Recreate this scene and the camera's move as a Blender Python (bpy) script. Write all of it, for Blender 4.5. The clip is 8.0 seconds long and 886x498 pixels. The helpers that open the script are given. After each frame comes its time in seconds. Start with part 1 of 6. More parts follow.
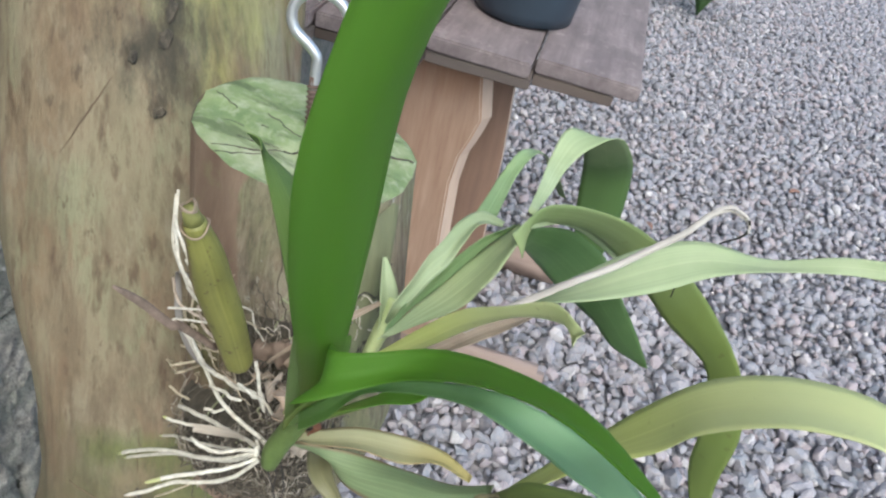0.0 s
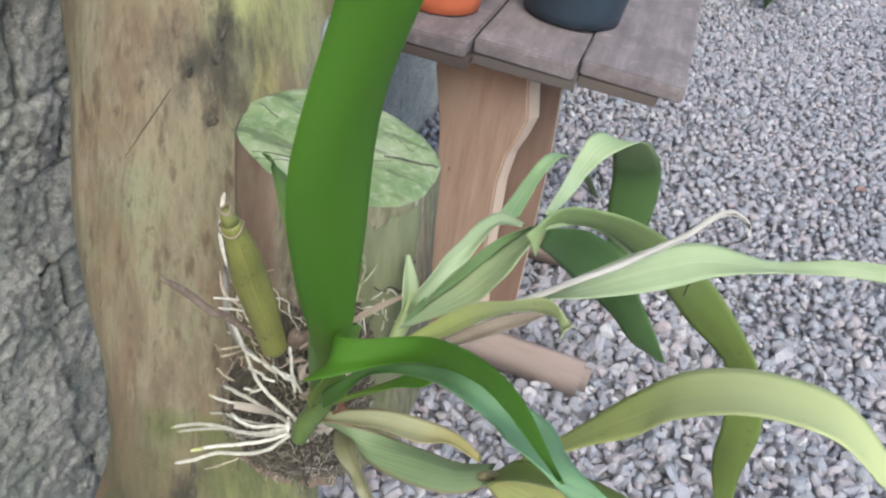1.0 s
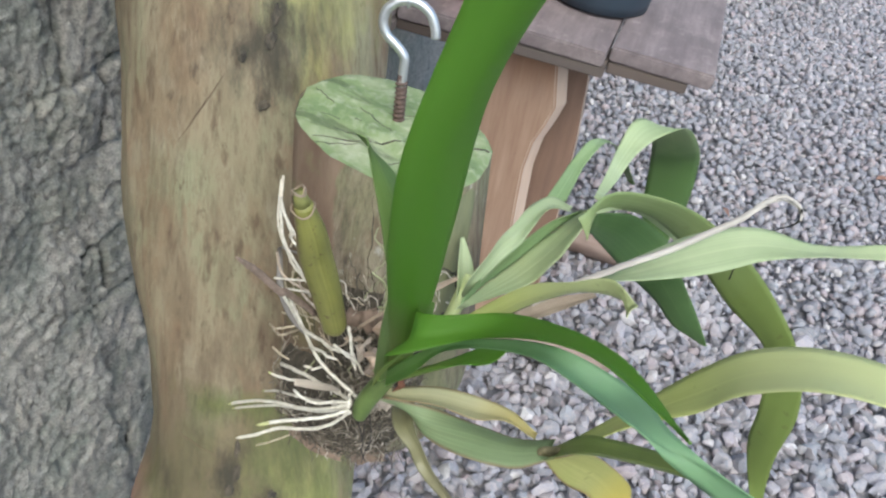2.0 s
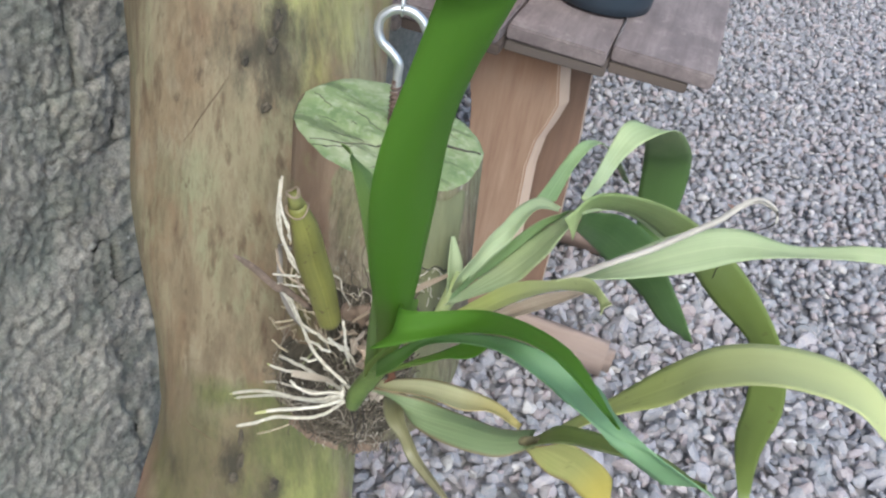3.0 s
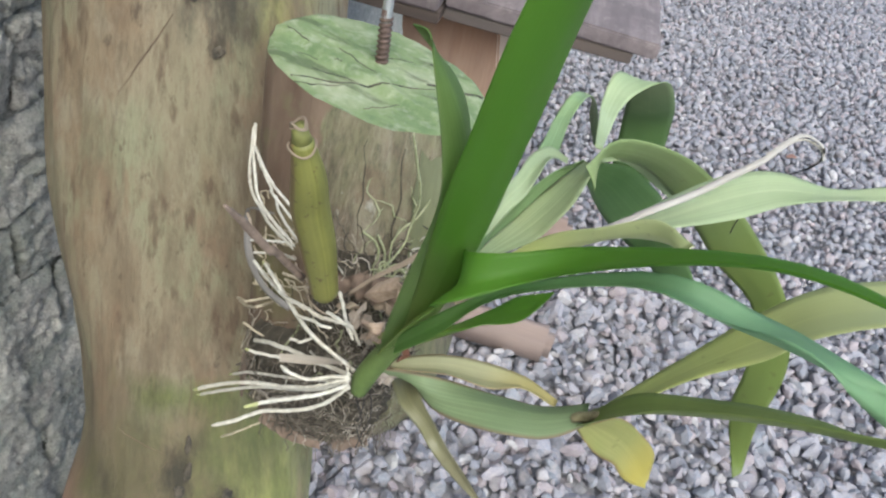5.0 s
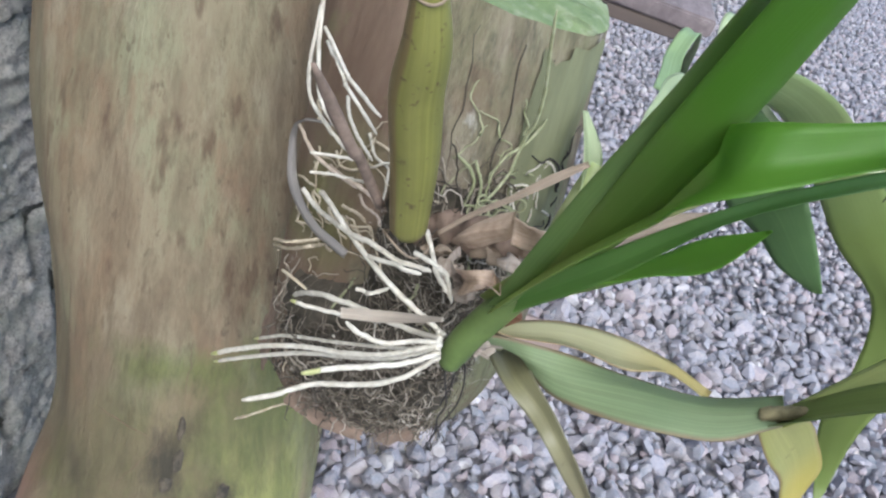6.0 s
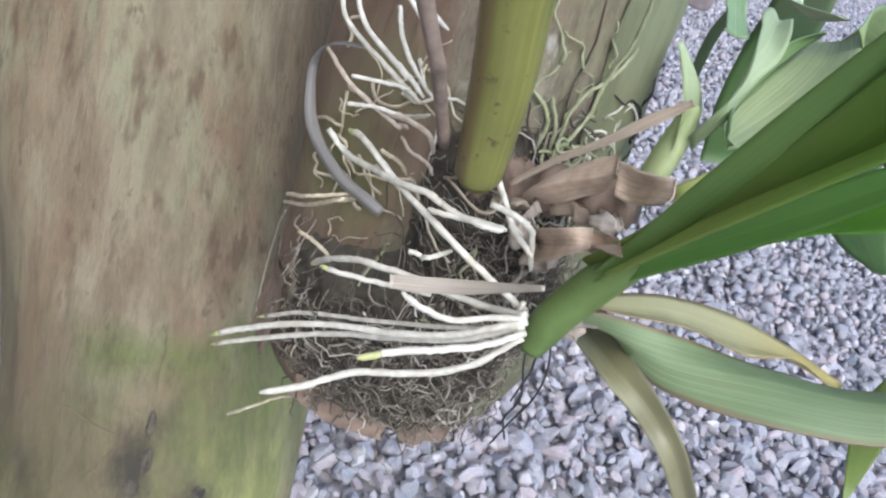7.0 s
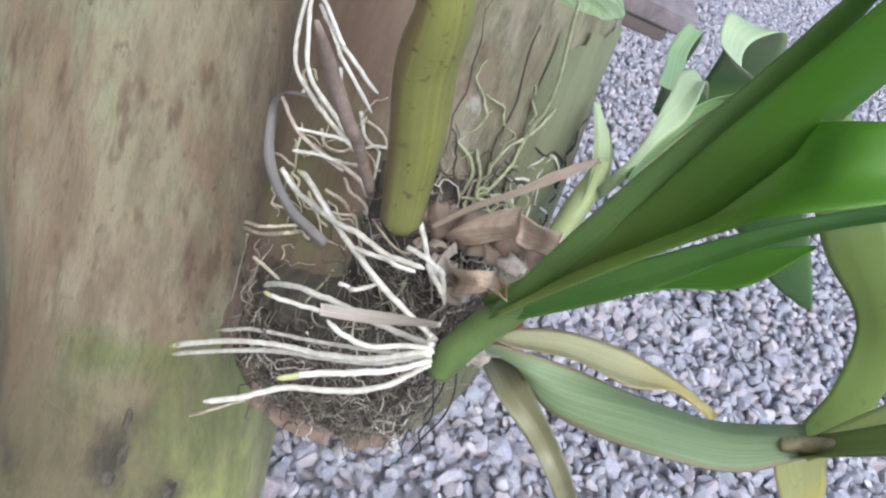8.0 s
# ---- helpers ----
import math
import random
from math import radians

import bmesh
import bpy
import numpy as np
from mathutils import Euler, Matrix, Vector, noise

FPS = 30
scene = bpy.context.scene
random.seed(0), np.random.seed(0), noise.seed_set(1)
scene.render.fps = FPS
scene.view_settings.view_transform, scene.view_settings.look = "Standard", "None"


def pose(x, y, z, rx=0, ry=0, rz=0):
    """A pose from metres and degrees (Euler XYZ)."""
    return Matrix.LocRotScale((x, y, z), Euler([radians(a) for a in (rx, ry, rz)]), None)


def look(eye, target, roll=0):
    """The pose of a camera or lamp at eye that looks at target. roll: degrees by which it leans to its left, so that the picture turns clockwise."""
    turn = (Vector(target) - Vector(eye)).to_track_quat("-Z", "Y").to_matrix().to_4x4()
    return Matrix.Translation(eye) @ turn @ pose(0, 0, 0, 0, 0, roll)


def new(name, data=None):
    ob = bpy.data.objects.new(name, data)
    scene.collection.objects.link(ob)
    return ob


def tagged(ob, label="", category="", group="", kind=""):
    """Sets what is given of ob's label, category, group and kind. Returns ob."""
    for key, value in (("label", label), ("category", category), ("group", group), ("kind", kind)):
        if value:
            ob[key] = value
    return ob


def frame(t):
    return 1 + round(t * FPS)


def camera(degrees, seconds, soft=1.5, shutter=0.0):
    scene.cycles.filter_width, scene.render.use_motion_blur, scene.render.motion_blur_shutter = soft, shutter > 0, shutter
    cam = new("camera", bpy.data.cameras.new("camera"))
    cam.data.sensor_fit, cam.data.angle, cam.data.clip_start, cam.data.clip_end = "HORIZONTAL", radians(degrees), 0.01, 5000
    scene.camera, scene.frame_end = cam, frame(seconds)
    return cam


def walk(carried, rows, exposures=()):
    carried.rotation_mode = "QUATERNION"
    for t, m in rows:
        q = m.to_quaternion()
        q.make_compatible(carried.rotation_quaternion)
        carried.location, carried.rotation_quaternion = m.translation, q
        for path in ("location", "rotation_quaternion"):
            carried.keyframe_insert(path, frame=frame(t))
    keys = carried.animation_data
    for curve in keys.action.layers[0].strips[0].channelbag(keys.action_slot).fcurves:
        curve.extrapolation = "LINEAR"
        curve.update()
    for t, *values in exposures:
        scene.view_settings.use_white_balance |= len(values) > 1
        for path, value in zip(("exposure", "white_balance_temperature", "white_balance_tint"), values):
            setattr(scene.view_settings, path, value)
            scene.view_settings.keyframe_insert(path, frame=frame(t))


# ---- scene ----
cam = camera(60.8, 8.0, soft=2.3)
PATH = [
    (0, (0.1382, 0.3255, 1.1818), (-0.0483, 1.9366, 0.0115), 13.40),
    (0.5, (0.1446, 0.3200, 1.1917), (-0.0958, 1.9166, 0.0115), 12.54),
    (1, (0.1704, 0.3028, 1.2125), (-0.1724, 1.8593, 0.0043), 10.52),
    (1.5, (0.1657, 0.2871, 1.2179), (-0.2040, 1.8296, -0.0004), 9.80),
    (2, (0.1449, 0.2821, 1.2127), (-0.2110, 1.8112, -0.0248), 10.45),
    (2.2, (0.1495, 0.2730, 1.2235), (-0.1947, 1.8058, -0.0143), 10.38),
    (3.3, (0.1620, 0.2712, 1.2316), (-0.2251, 1.7766, -0.0270), 10.13),
    (3.5, (0.1453, 0.2931, 1.2201), (-0.1575, 1.8337, -0.0187), 11.22),
    (4, (0.1241, 0.3137, 1.1806), (-0.0178, 1.9062, -0.0210), 13.92),
    (4.5, (0.1027, 0.3151, 1.1496), (-0.0250, 1.9030, -0.0595), 14.03),
    (5, (0.0919, 0.2942, 1.1517), (-0.0365, 1.8803, -0.0599), 14.00),
    (5.2, (0.0781, 0.2947, 1.1349), (-0.0465, 1.8814, -0.0762), 14.15),
    (6.3, (0.0164, 0.3711, 1.0199), (-0.0132, 1.9856, -0.1601), 20.83),
    (6.5, (0.0042, 0.3778, 1.0078), (0.0129, 1.9872, -0.1796), 21.39),
    (7, (-0.0049, 0.3894, 0.9808), (0.0630, 2.0096, -0.1899), 22.63),
    (7.5, (0.0017, 0.3973, 0.9826), (0.0977, 2.0151, -0.1894), 24.61),
    (8, (0.0175, 0.3730, 1.0220), (0.0693, 1.9920, -0.1511), 24.50),
]
walk(cam, [(t, look(eye, target, roll)) for t, eye, target, roll in PATH], exposures=[(0, 0.86, 6060, 2), (5, 0.83, 6060, 2), (6.5, 0.98, 5640, 7), (8, 1.04, 5640, 7)])

# ---------------------------------------------------------------- light
world = bpy.data.worlds.new("sky")
scene.world = world
world.use_nodes = True
wn = world.node_tree.nodes
wl = world.node_tree.links
sky = wn.new("ShaderNodeTexSky")
sky.sky_type = "NISHITA"
sky.sun_disc = False
sky.sun_elevation = radians(52)
sky.sun_rotation = radians(157)
sky.air_density = 1.0
sky.dust_density = 4.0
wl.new(sky.outputs[0], wn["Background"].inputs[0])
wn["Background"].inputs[1].default_value = 0.15
sun = new("sun", bpy.data.lights.new("sun", "SUN"))
sun.data.energy = 0.85
sun.data.angle = radians(60)
sun.data.color = (1.0, 0.96, 0.9)
sun.matrix_world = look((1.5, -2.6, 4.6), (0, 0.8, 0.5))

# ---------------------------------------------------------------- materials


class Nodes:
    """A small helper round one node material."""

    def __init__(self, name, rough=0.6, metal=0.0):
        self.m = bpy.data.materials.new(name)
        self.m.use_nodes = True
        self.t = self.m.node_tree
        self.p = self.t.nodes["Principled BSDF"]
        self.p.inputs["Roughness"].default_value = rough
        self.p.inputs["Metallic"].default_value = metal

    def n(self, kind, **values):
        node = self.t.nodes.new("ShaderNode" + kind)
        for key, value in values.items():
            if key == "operation":
                node.operation = value
            elif key == "blend_type":
                node.blend_type = value
            else:
                node.inputs[key.replace("_", " ")].default_value = value
        return node

    def link(self, a, b):
        self.t.links.new(a, b)

    def coords(self, scale=(1, 1, 1), kind="Object"):
        c = self.n("TexCoord")
        m = self.n("Mapping")
        m.inputs["Scale"].default_value = scale
        self.link(c.outputs[kind], m.inputs["Vector"])
        return m.outputs[0]

    def noise(self, scale, vec, detail=6.0, rough=0.6):
        k = self.n("TexNoise", Scale=scale, Detail=detail, Roughness=rough)
        self.link(vec, k.inputs["Vector"])
        return k.outputs["Fac"]

    def ramp(self, fac, stops):
        r = self.n("ValToRGB")
        e = r.color_ramp.elements
        while len(e) < len(stops):
            e.new(0.5)
        for el, (at, col) in zip(e, stops):
            el.position = at
            el.color = (*col, 1)
        self.link(fac, r.inputs["Fac"])
        return r.outputs["Color"]

    def grey(self, fac, a, b):
        return self.ramp(fac, [(a, (0, 0, 0)), (b, (1, 1, 1))])

    def mix(self, fac, a, b, blend="MIX"):
        k = self.n("MixRGB", blend_type=blend)
        for socket, value in zip(("Fac", "Color1", "Color2"), (fac, a, b)):
            if isinstance(value, (int, float)):
                k.inputs[socket].default_value = value
            elif isinstance(value, tuple):
                k.inputs[socket].default_value = (*value, 1)
            else:
                self.link(value, k.inputs[socket])
        return k.outputs[0]

    def math(self, op, a, b):
        k = self.n("Math", operation=op)
        for i, value in enumerate((a, b)):
            if isinstance(value, (int, float)):
                k.inputs[i].default_value = value
            else:
                self.link(value, k.inputs[i])
        return k.outputs[0]

    def spot(self, centre, size, vec, ragged=0.5, scale=40):
        """A stain of ragged outline round a point: 1 inside, 0 outside."""
        m = self.n("Mapping")
        m.inputs["Scale"].default_value = tuple(1 / x for x in size)
        m.inputs["Location"].default_value = tuple(-c / x for c, x in zip(centre, size))
        self.link(vec, m.inputs["Vector"])
        ln = self.t.nodes.new("ShaderNodeVectorMath")
        ln.operation = "LENGTH"
        self.link(m.outputs[0], ln.inputs[0])
        d = self.math("ADD", ln.outputs["Value"], self.math("MULTIPLY", self.math("SUBTRACT", self.noise(scale, self.coords((1, 1, 0.3)), 8, 0.7), 0.5), ragged * 3))
        return self.ramp(d, [(0.15, (1, 1, 1)), (1.0, (0, 0, 0))])

    def colour(self, socket):
        if isinstance(socket, tuple):
            self.p.inputs["Base Color"].default_value = (*socket, 1)
        else:
            self.link(socket, self.p.inputs["Base Color"])
        return self

    def bump(self, height, strength=0.3, distance=0.002):
        b = self.n("Bump", Strength=strength, Distance=distance)
        self.link(height, b.inputs["Height"])
        self.link(b.outputs[0], self.p.inputs["Normal"])
        return self

    def rough(self, fac, lo, hi):
        self.link(self.ramp(fac, [(0, (lo,) * 3), (1, (hi,) * 3)]), self.p.inputs["Roughness"])
        return self


def gravel_material():
    k = Nodes("gravel_stone", 0.92)
    g = k.n("NewGeometry")
    base = k.ramp(g.outputs["Random Per Island"], [(0.0, (0.165, 0.168, 0.20)), (0.16, (0.245, 0.255, 0.30)), (0.34, (0.345, 0.345, 0.385)), (0.5, (0.26, 0.285, 0.325)), (0.64, (0.43, 0.355, 0.37)), (0.8, (0.37, 0.375, 0.435)), (0.93, (0.47, 0.435, 0.455)), (1.0, (0.66, 0.65, 0.66))])
    v = k.coords((1, 1, 1))
    speck = k.noise(240, v, 4)
    stain = k.noise(60, v, 3)
    base = k.mix(0.15, base, (0.33, 0.325, 0.35))
    c = k.mix(k.grey(speck, 0.35, 0.7), k.mix(0.3, base, (0.14, 0.14, 0.155)), base)
    c = k.mix(k.grey(stain, 0.45, 0.7), c, k.mix(0.5, c, (0.44, 0.385, 0.375)))
    return k.colour(c).bump(speck, 0.5, 0.003).m


def dirt_material():
    """Gritty ground that lies beneath the loose stones and goes on as trodden gravel."""
    k = Nodes("gravelly_ground", 0.95)
    v = k.coords((1, 1, 1))
    cell = k.n("TexVoronoi", Scale=42.0)
    k.link(v, cell.inputs["Vector"])
    sep = k.n("SeparateXYZ")
    k.link(cell.outputs["Color"], sep.inputs[0])
    stone = k.ramp(sep.outputs[0], [(0.0, (0.13, 0.13, 0.145)), (0.35, (0.22, 0.22, 0.24)), (0.65, (0.28, 0.24, 0.245)), (1.0, (0.38, 0.37, 0.37))])
    a = k.noise(45, v, 8)
    gap = k.grey(cell.outputs["Distance"], 0.45, 0.75)
    c = k.mix(gap, k.mix(0.3, stone, (0.25, 0.25, 0.27)), k.ramp(a, [(0.3, (0.11, 0.11, 0.118)), (0.7, (0.21, 0.21, 0.225))]))
    return k.colour(c).bump(k.math("SUBTRACT", a, cell.outputs["Distance"]), 0.9, 0.012).m


def trunk_material():
    k = Nodes("smooth_trunk_bark", 0.68)
    o = k.coords((1, 1, 1))
    v = k.coords((1, 1, 0.22))
    big = k.noise(12, v, 6, 0.6)
    mid = k.noise(42, k.coords((1, 1, 0.18)), 8, 0.72)
    fine = k.noise(170, k.coords((1, 1, 0.09)), 6, 0.75)
    c = k.ramp(big, [(0.30, (0.205, 0.135, 0.085)), (0.42, (0.275, 0.205, 0.132)), (0.52, (0.315, 0.262, 0.178)), (0.62, (0.285, 0.25, 0.165)), (0.74, (0.235, 0.165, 0.105))])
    # pale greenish patches and reddish ones where a skin of bark has come off
    c = k.mix(k.math("MULTIPLY", k.grey(k.noise(19, k.coords((1, 1, 0.4)), 6, 0.62), 0.50, 0.62), 0.75), c, (0.285, 0.285, 0.18))
    c = k.mix(k.math("MULTIPLY", k.grey(k.noise(23, k.coords((1.1, 1, 0.30)), 6, 0.65), 0.56, 0.66), 0.6), c, (0.255, 0.15, 0.098))
    c = k.mix(k.math("MULTIPLY", k.grey(k.noise(30, k.coords((1, 1, 0.45)), 5, 0.6), 0.57, 0.68), 0.5), c, (0.39, 0.345, 0.255))
    # upright grain: wide soft streaks, then fine dark dashes
    streak = k.noise(30, k.coords((1, 1, 0.06)), 7, 0.65)
    c = k.mix(k.math("MULTIPLY", k.grey(streak, 0.48, 0.62), 0.62), c, (0.165, 0.118, 0.078))
    c = k.mix(k.math("MULTIPLY", k.grey(mid, 0.50, 0.66), 0.55), c, (0.175, 0.125, 0.082))
    c = k.mix(k.math("MULTIPLY", k.grey(fine, 0.48, 0.70), 0.62), c, (0.125, 0.088, 0.058))
    dash = k.noise(62, k.coords((1, 1, 0.20)), 4, 0.55)
    c = k.mix(k.math("MULTIPLY", k.grey(dash, 0.60, 0.68), 0.7), c, (0.115, 0.072, 0.045))
    speck = k.noise(120, k.coords((1, 1, 0.35)), 4, 0.6)
    c = k.mix(k.math("MULTIPLY", k.grey(speck, 0.63, 0.70), 0.6), c, (0.095, 0.062, 0.04))
    c = k.mix(1.0, c, (0.90, 0.92, 0.89), "MULTIPLY")
    # peeled pinkish bark on the root flare by the wall
    c = k.mix(k.math("MULTIPLY", k.spot((-0.168, 0.02, 0.385), (0.055, 0.12, 0.095), o, 0.4, 30), 0.85), c, (0.32, 0.19, 0.15))
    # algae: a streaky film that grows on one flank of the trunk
    s = k.n("SeparateXYZ")
    k.link(o, s.inputs[0])
    lean = k.math("ADD", s.outputs[0], k.math("MULTIPLY", k.math("ABSOLUTE", k.math("SUBTRACT", s.outputs[2], 0.76), 0), 0.42))
    side = k.math("ADD", k.math("MULTIPLY", lean, 9.0), k.math("MULTIPLY", k.noise(17, k.coords((1, 1, 0.2)), 7, 0.7), 1.7))
    algae = k.mix(k.grey(k.noise(36, k.coords((1, 1, 0.15)), 7, 0.7), 0.38, 0.64), (0.09, 0.102, 0.03), (0.30, 0.315, 0.095))
    c = k.mix(k.math("MULTIPLY", k.grey(side, 1.08, 1.50), 0.85), c, algae)
    # algae patches low on the trunk; their dark greens also stand in for shade
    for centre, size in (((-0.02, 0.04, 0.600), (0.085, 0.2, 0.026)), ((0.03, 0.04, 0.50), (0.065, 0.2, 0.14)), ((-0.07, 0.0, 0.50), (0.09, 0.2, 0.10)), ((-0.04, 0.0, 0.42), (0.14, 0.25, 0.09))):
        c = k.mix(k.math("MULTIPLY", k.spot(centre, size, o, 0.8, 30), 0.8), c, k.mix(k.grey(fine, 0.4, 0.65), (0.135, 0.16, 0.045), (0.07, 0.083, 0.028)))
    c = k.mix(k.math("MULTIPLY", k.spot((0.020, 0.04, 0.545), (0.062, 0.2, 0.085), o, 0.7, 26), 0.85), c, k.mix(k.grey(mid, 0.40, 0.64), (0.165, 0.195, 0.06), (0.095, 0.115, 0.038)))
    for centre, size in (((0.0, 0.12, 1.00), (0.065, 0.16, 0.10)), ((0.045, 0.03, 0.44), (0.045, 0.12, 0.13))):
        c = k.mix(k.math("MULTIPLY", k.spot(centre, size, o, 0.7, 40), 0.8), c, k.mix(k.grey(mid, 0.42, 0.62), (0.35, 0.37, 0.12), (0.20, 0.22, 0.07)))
    # brown patch darkening the lower left trunk, as shade put into the colour
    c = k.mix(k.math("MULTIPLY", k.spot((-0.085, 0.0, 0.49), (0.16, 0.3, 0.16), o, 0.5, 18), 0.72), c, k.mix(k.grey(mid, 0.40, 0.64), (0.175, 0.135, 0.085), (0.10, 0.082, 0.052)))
    # rot and soot round the old knots
    for centre, size, f in (((-0.045, 0.11, 0.948), (0.060, 0.14, 0.045), 0.72), ((-0.030, 0.11, 0.915), (0.022, 0.12, 0.030), 0.55), ((-0.042, 0.12, 0.962), (0.012, 0.1, 0.035), 0.95), ((-0.060, 0.103, 0.942), (0.014, 0.1, 0.013), 0.9), ((-0.041, 0.102, 0.903), (0.010, 0.1, 0.012), 0.7), ((-0.027, 0.004, 0.512), (0.018, 0.1, 0.048), 0.95), ((0.014, 0.018, 0.470), (0.020, 0.1, 0.04), 0.85), ((-0.10, 0.005, 0.47), (0.02, 0.1, 0.03), 0.6)):
        c = k.mix(k.math("MULTIPLY", k.spot(centre, size, o, 0.85, 75), f), c, (0.045, 0.04, 0.028))
    h = k.math("ADD", mid, k.math("MULTIPLY", fine, 0.8))
    return k.colour(c).bump(h, 0.7, 0.004).m


def knot_material():
    k = Nodes("dark_knot", 0.9)
    a = k.noise(120, k.coords((1, 1, 0.5)), 6)
    return k.colour(k.ramp(a, [(0.4, (0.035, 0.032, 0.026)), (0.75, (0.14, 0.118, 0.085))])).bump(a, 0.8, 0.004).m


def log_wood_material():
    k = Nodes("weathered_log_wood", 0.8)
    o = k.coords((1, 1, 1))
    v = k.coords((1, 1, 0.07))
    a = k.noise(75, v, 8, 0.72)
    c = k.ramp(a, [(0.3, (0.105, 0.082, 0.058)), (0.48, (0.235, 0.195, 0.14)), (0.7, (0.35, 0.31, 0.235))])
    c = k.mix(k.grey(k.noise(16, k.coords((1, 1, 0.5)), 5), 0.42, 0.58), c, k.mix(0.55, c, (0.19, 0.22, 0.095)))
    c = k.mix(k.grey(k.noise(60, k.coords((1, 1, 0.6)), 4), 0.62, 0.7), c, (0.46, 0.44, 0.38))
    c = k.mix(k.grey(k.noise(48, k.coords((1, 1, 0.3)), 6), 0.64, 0.7), c, (0.07, 0.05, 0.035))
    c = k.mix(k.grey(k.noise(190, k.coords((1, 1, 0.25)), 6, 0.75), 0.48, 0.66), c, k.mix(0.6, c, (0.06, 0.05, 0.035)))
    c = k.mix(k.grey(k.noise(20, k.coords((1, 1, 0.8)), 6, 0.7), 0.54, 0.62), c, k.mix(0.5, c, (0.16, 0.105, 0.07)))
    # the flank that still has its reddish bark
    s = k.n("SeparateXYZ")
    k.link(o, s.inputs[0])
    side = k.math("ADD", k.math("MULTIPLY", s.outputs[0], -16.0), k.math("MULTIPLY", k.noise(22, k.coords((1, 1, 0.6)), 4), 1.1))
    red = k.mix(k.grey(k.noise(50, k.coords((1, 1, 0.25)), 6), 0.35, 0.7), (0.155, 0.102, 0.07), (0.25, 0.185, 0.132))
    red = k.mix(k.grey(k.noise(26, o, 6, 0.7), 0.56, 0.70), red, (0.20, 0.185, 0.095))
    c = k.mix(k.grey(side, 0.95, 1.15), c, red)
    c = k.mix(k.math("MULTIPLY", k.spot((-0.050, -0.045, 0.118), (0.035, 0.06, 0.035), o, 0.5, 45), 0.85), c, (0.205, 0.20, 0.085))
    c = k.mix(k.math("MULTIPLY", k.spot((-0.040, -0.055, 0.165), (0.030, 0.06, 0.022), o, 0.5, 45), 0.7), c, (0.26, 0.235, 0.125))
    return k.colour(c).bump(a, 0.9, 0.004).m


def log_face_material():
    k = Nodes("algae_covered_end_grain", 0.85)
    v = k.coords((1, 1, 1))
    a = k.noise(26, v, 6)
    b = k.noise(130, v, 6)
    c = k.ramp(a, [(0.3, (0.115, 0.175, 0.072)), (0.5, (0.20, 0.265, 0.122)), (0.7, (0.34, 0.37, 0.235))])
    c = k.mix(k.grey(b, 0.5, 0.8), c, k.mix(0.5, c, (0.55, 0.55, 0.45)))
    streak = k.noise(45, k.coords((0.35, 1.6, 1)), 6)
    c = k.mix(k.grey(streak, 0.55, 0.64), c, k.mix(0.65, c, (0.07, 0.09, 0.04)))
    return k.colour(c).bump(k.math("ADD", b, streak), 0.6, 0.003).m


def simple_wood(name, lo, hi, scale=(1, 1, 1), rough=0.7, size=40, tint=None):
    k = Nodes(name, rough)
    v = k.coords(scale)
    a = k.noise(size, v, 8, 0.65)
    b = k.noise(size * 0.16, v, 4)
    c = k.ramp(a, [(0.3, lo), (0.7, hi)])
    c = k.mix(k.grey(b, 0.4, 0.7), c, k.mix(0.5, c, tint or tuple(x * 0.6 for x in lo)))
    o = k.n("ObjectInfo")
    c = k.mix(k.math("MULTIPLY", o.outputs["Random"], 0.35), c, k.mix(0.5, c, (0.5, 0.47, 0.47)))
    return k.colour(c).bump(a, 0.5, 0.002).m


def plank_material(name):
    """Old grey board: soft grain, damp dark blotches, pale dusty wear."""
    k = Nodes(name, 0.82)
    v = k.coords((1, 0.10, 1))
    a = k.noise(60, v, 8, 0.7)
    b = k.noise(13, k.coords((1, 0.6, 1)), 6, 0.65)
    c = k.ramp(a, [(0.3, (0.125, 0.098, 0.10)), (0.55, (0.20, 0.165, 0.168)), (0.75, (0.265, 0.225, 0.22))])
    c = k.mix(k.grey(b, 0.44, 0.60), c, k.mix(0.55, c, (0.085, 0.066, 0.07)))
    c = k.mix(k.math("MULTIPLY", k.grey(k.noise(40, k.coords((1, 0.8, 1)), 6, 0.7), 0.55, 0.70), 0.6), c, (0.33, 0.29, 0.275))
    o = k.n("ObjectInfo")
    c = k.mix(k.math("MULTIPLY", o.outputs["Random"], 0.3), c, k.mix(0.5, c, (0.38, 0.34, 0.35)))
    return k.colour(c).bump(a, 0.5, 0.002).m


def leg_material(name):
    """Planed timber with long grain, a knot here and there, turning orange-brown where it meets the top."""
    k = Nodes(name, 0.6)
    v = k.coords((1, 1, 0.08))
    a = k.noise(75, v, 8, 0.68)
    b = k.noise(11, k.coords((1, 1, 0.25)), 5, 0.6)
    c = k.ramp(a, [(0.3, (0.285, 0.178, 0.128)), (0.5, (0.365, 0.245, 0.178)), (0.72, (0.445, 0.315, 0.235))])
    c = k.mix(k.grey(b, 0.42, 0.66), c, k.mix(0.55, c, (0.30, 0.19, 0.135)))
    o = k.coords((1, 1, 1))
    s = k.n("SeparateXYZ")
    k.link(o, s.inputs[0])
    high = k.math("ADD", s.outputs[2], k.math("MULTIPLY", k.noise(16, v, 4), 0.16))
    c = k.mix(k.math("MULTIPLY", k.grey(high, 0.70, 0.80), 0.75), c, (0.34, 0.15, 0.062))
    c = k.mix(k.grey(k.noise(34, k.coords((1, 1, 0.6)), 3, 0.5), 0.70, 0.76), c, (0.12, 0.07, 0.045))
    return k.colour(c).bump(a, 0.5, 0.002).m


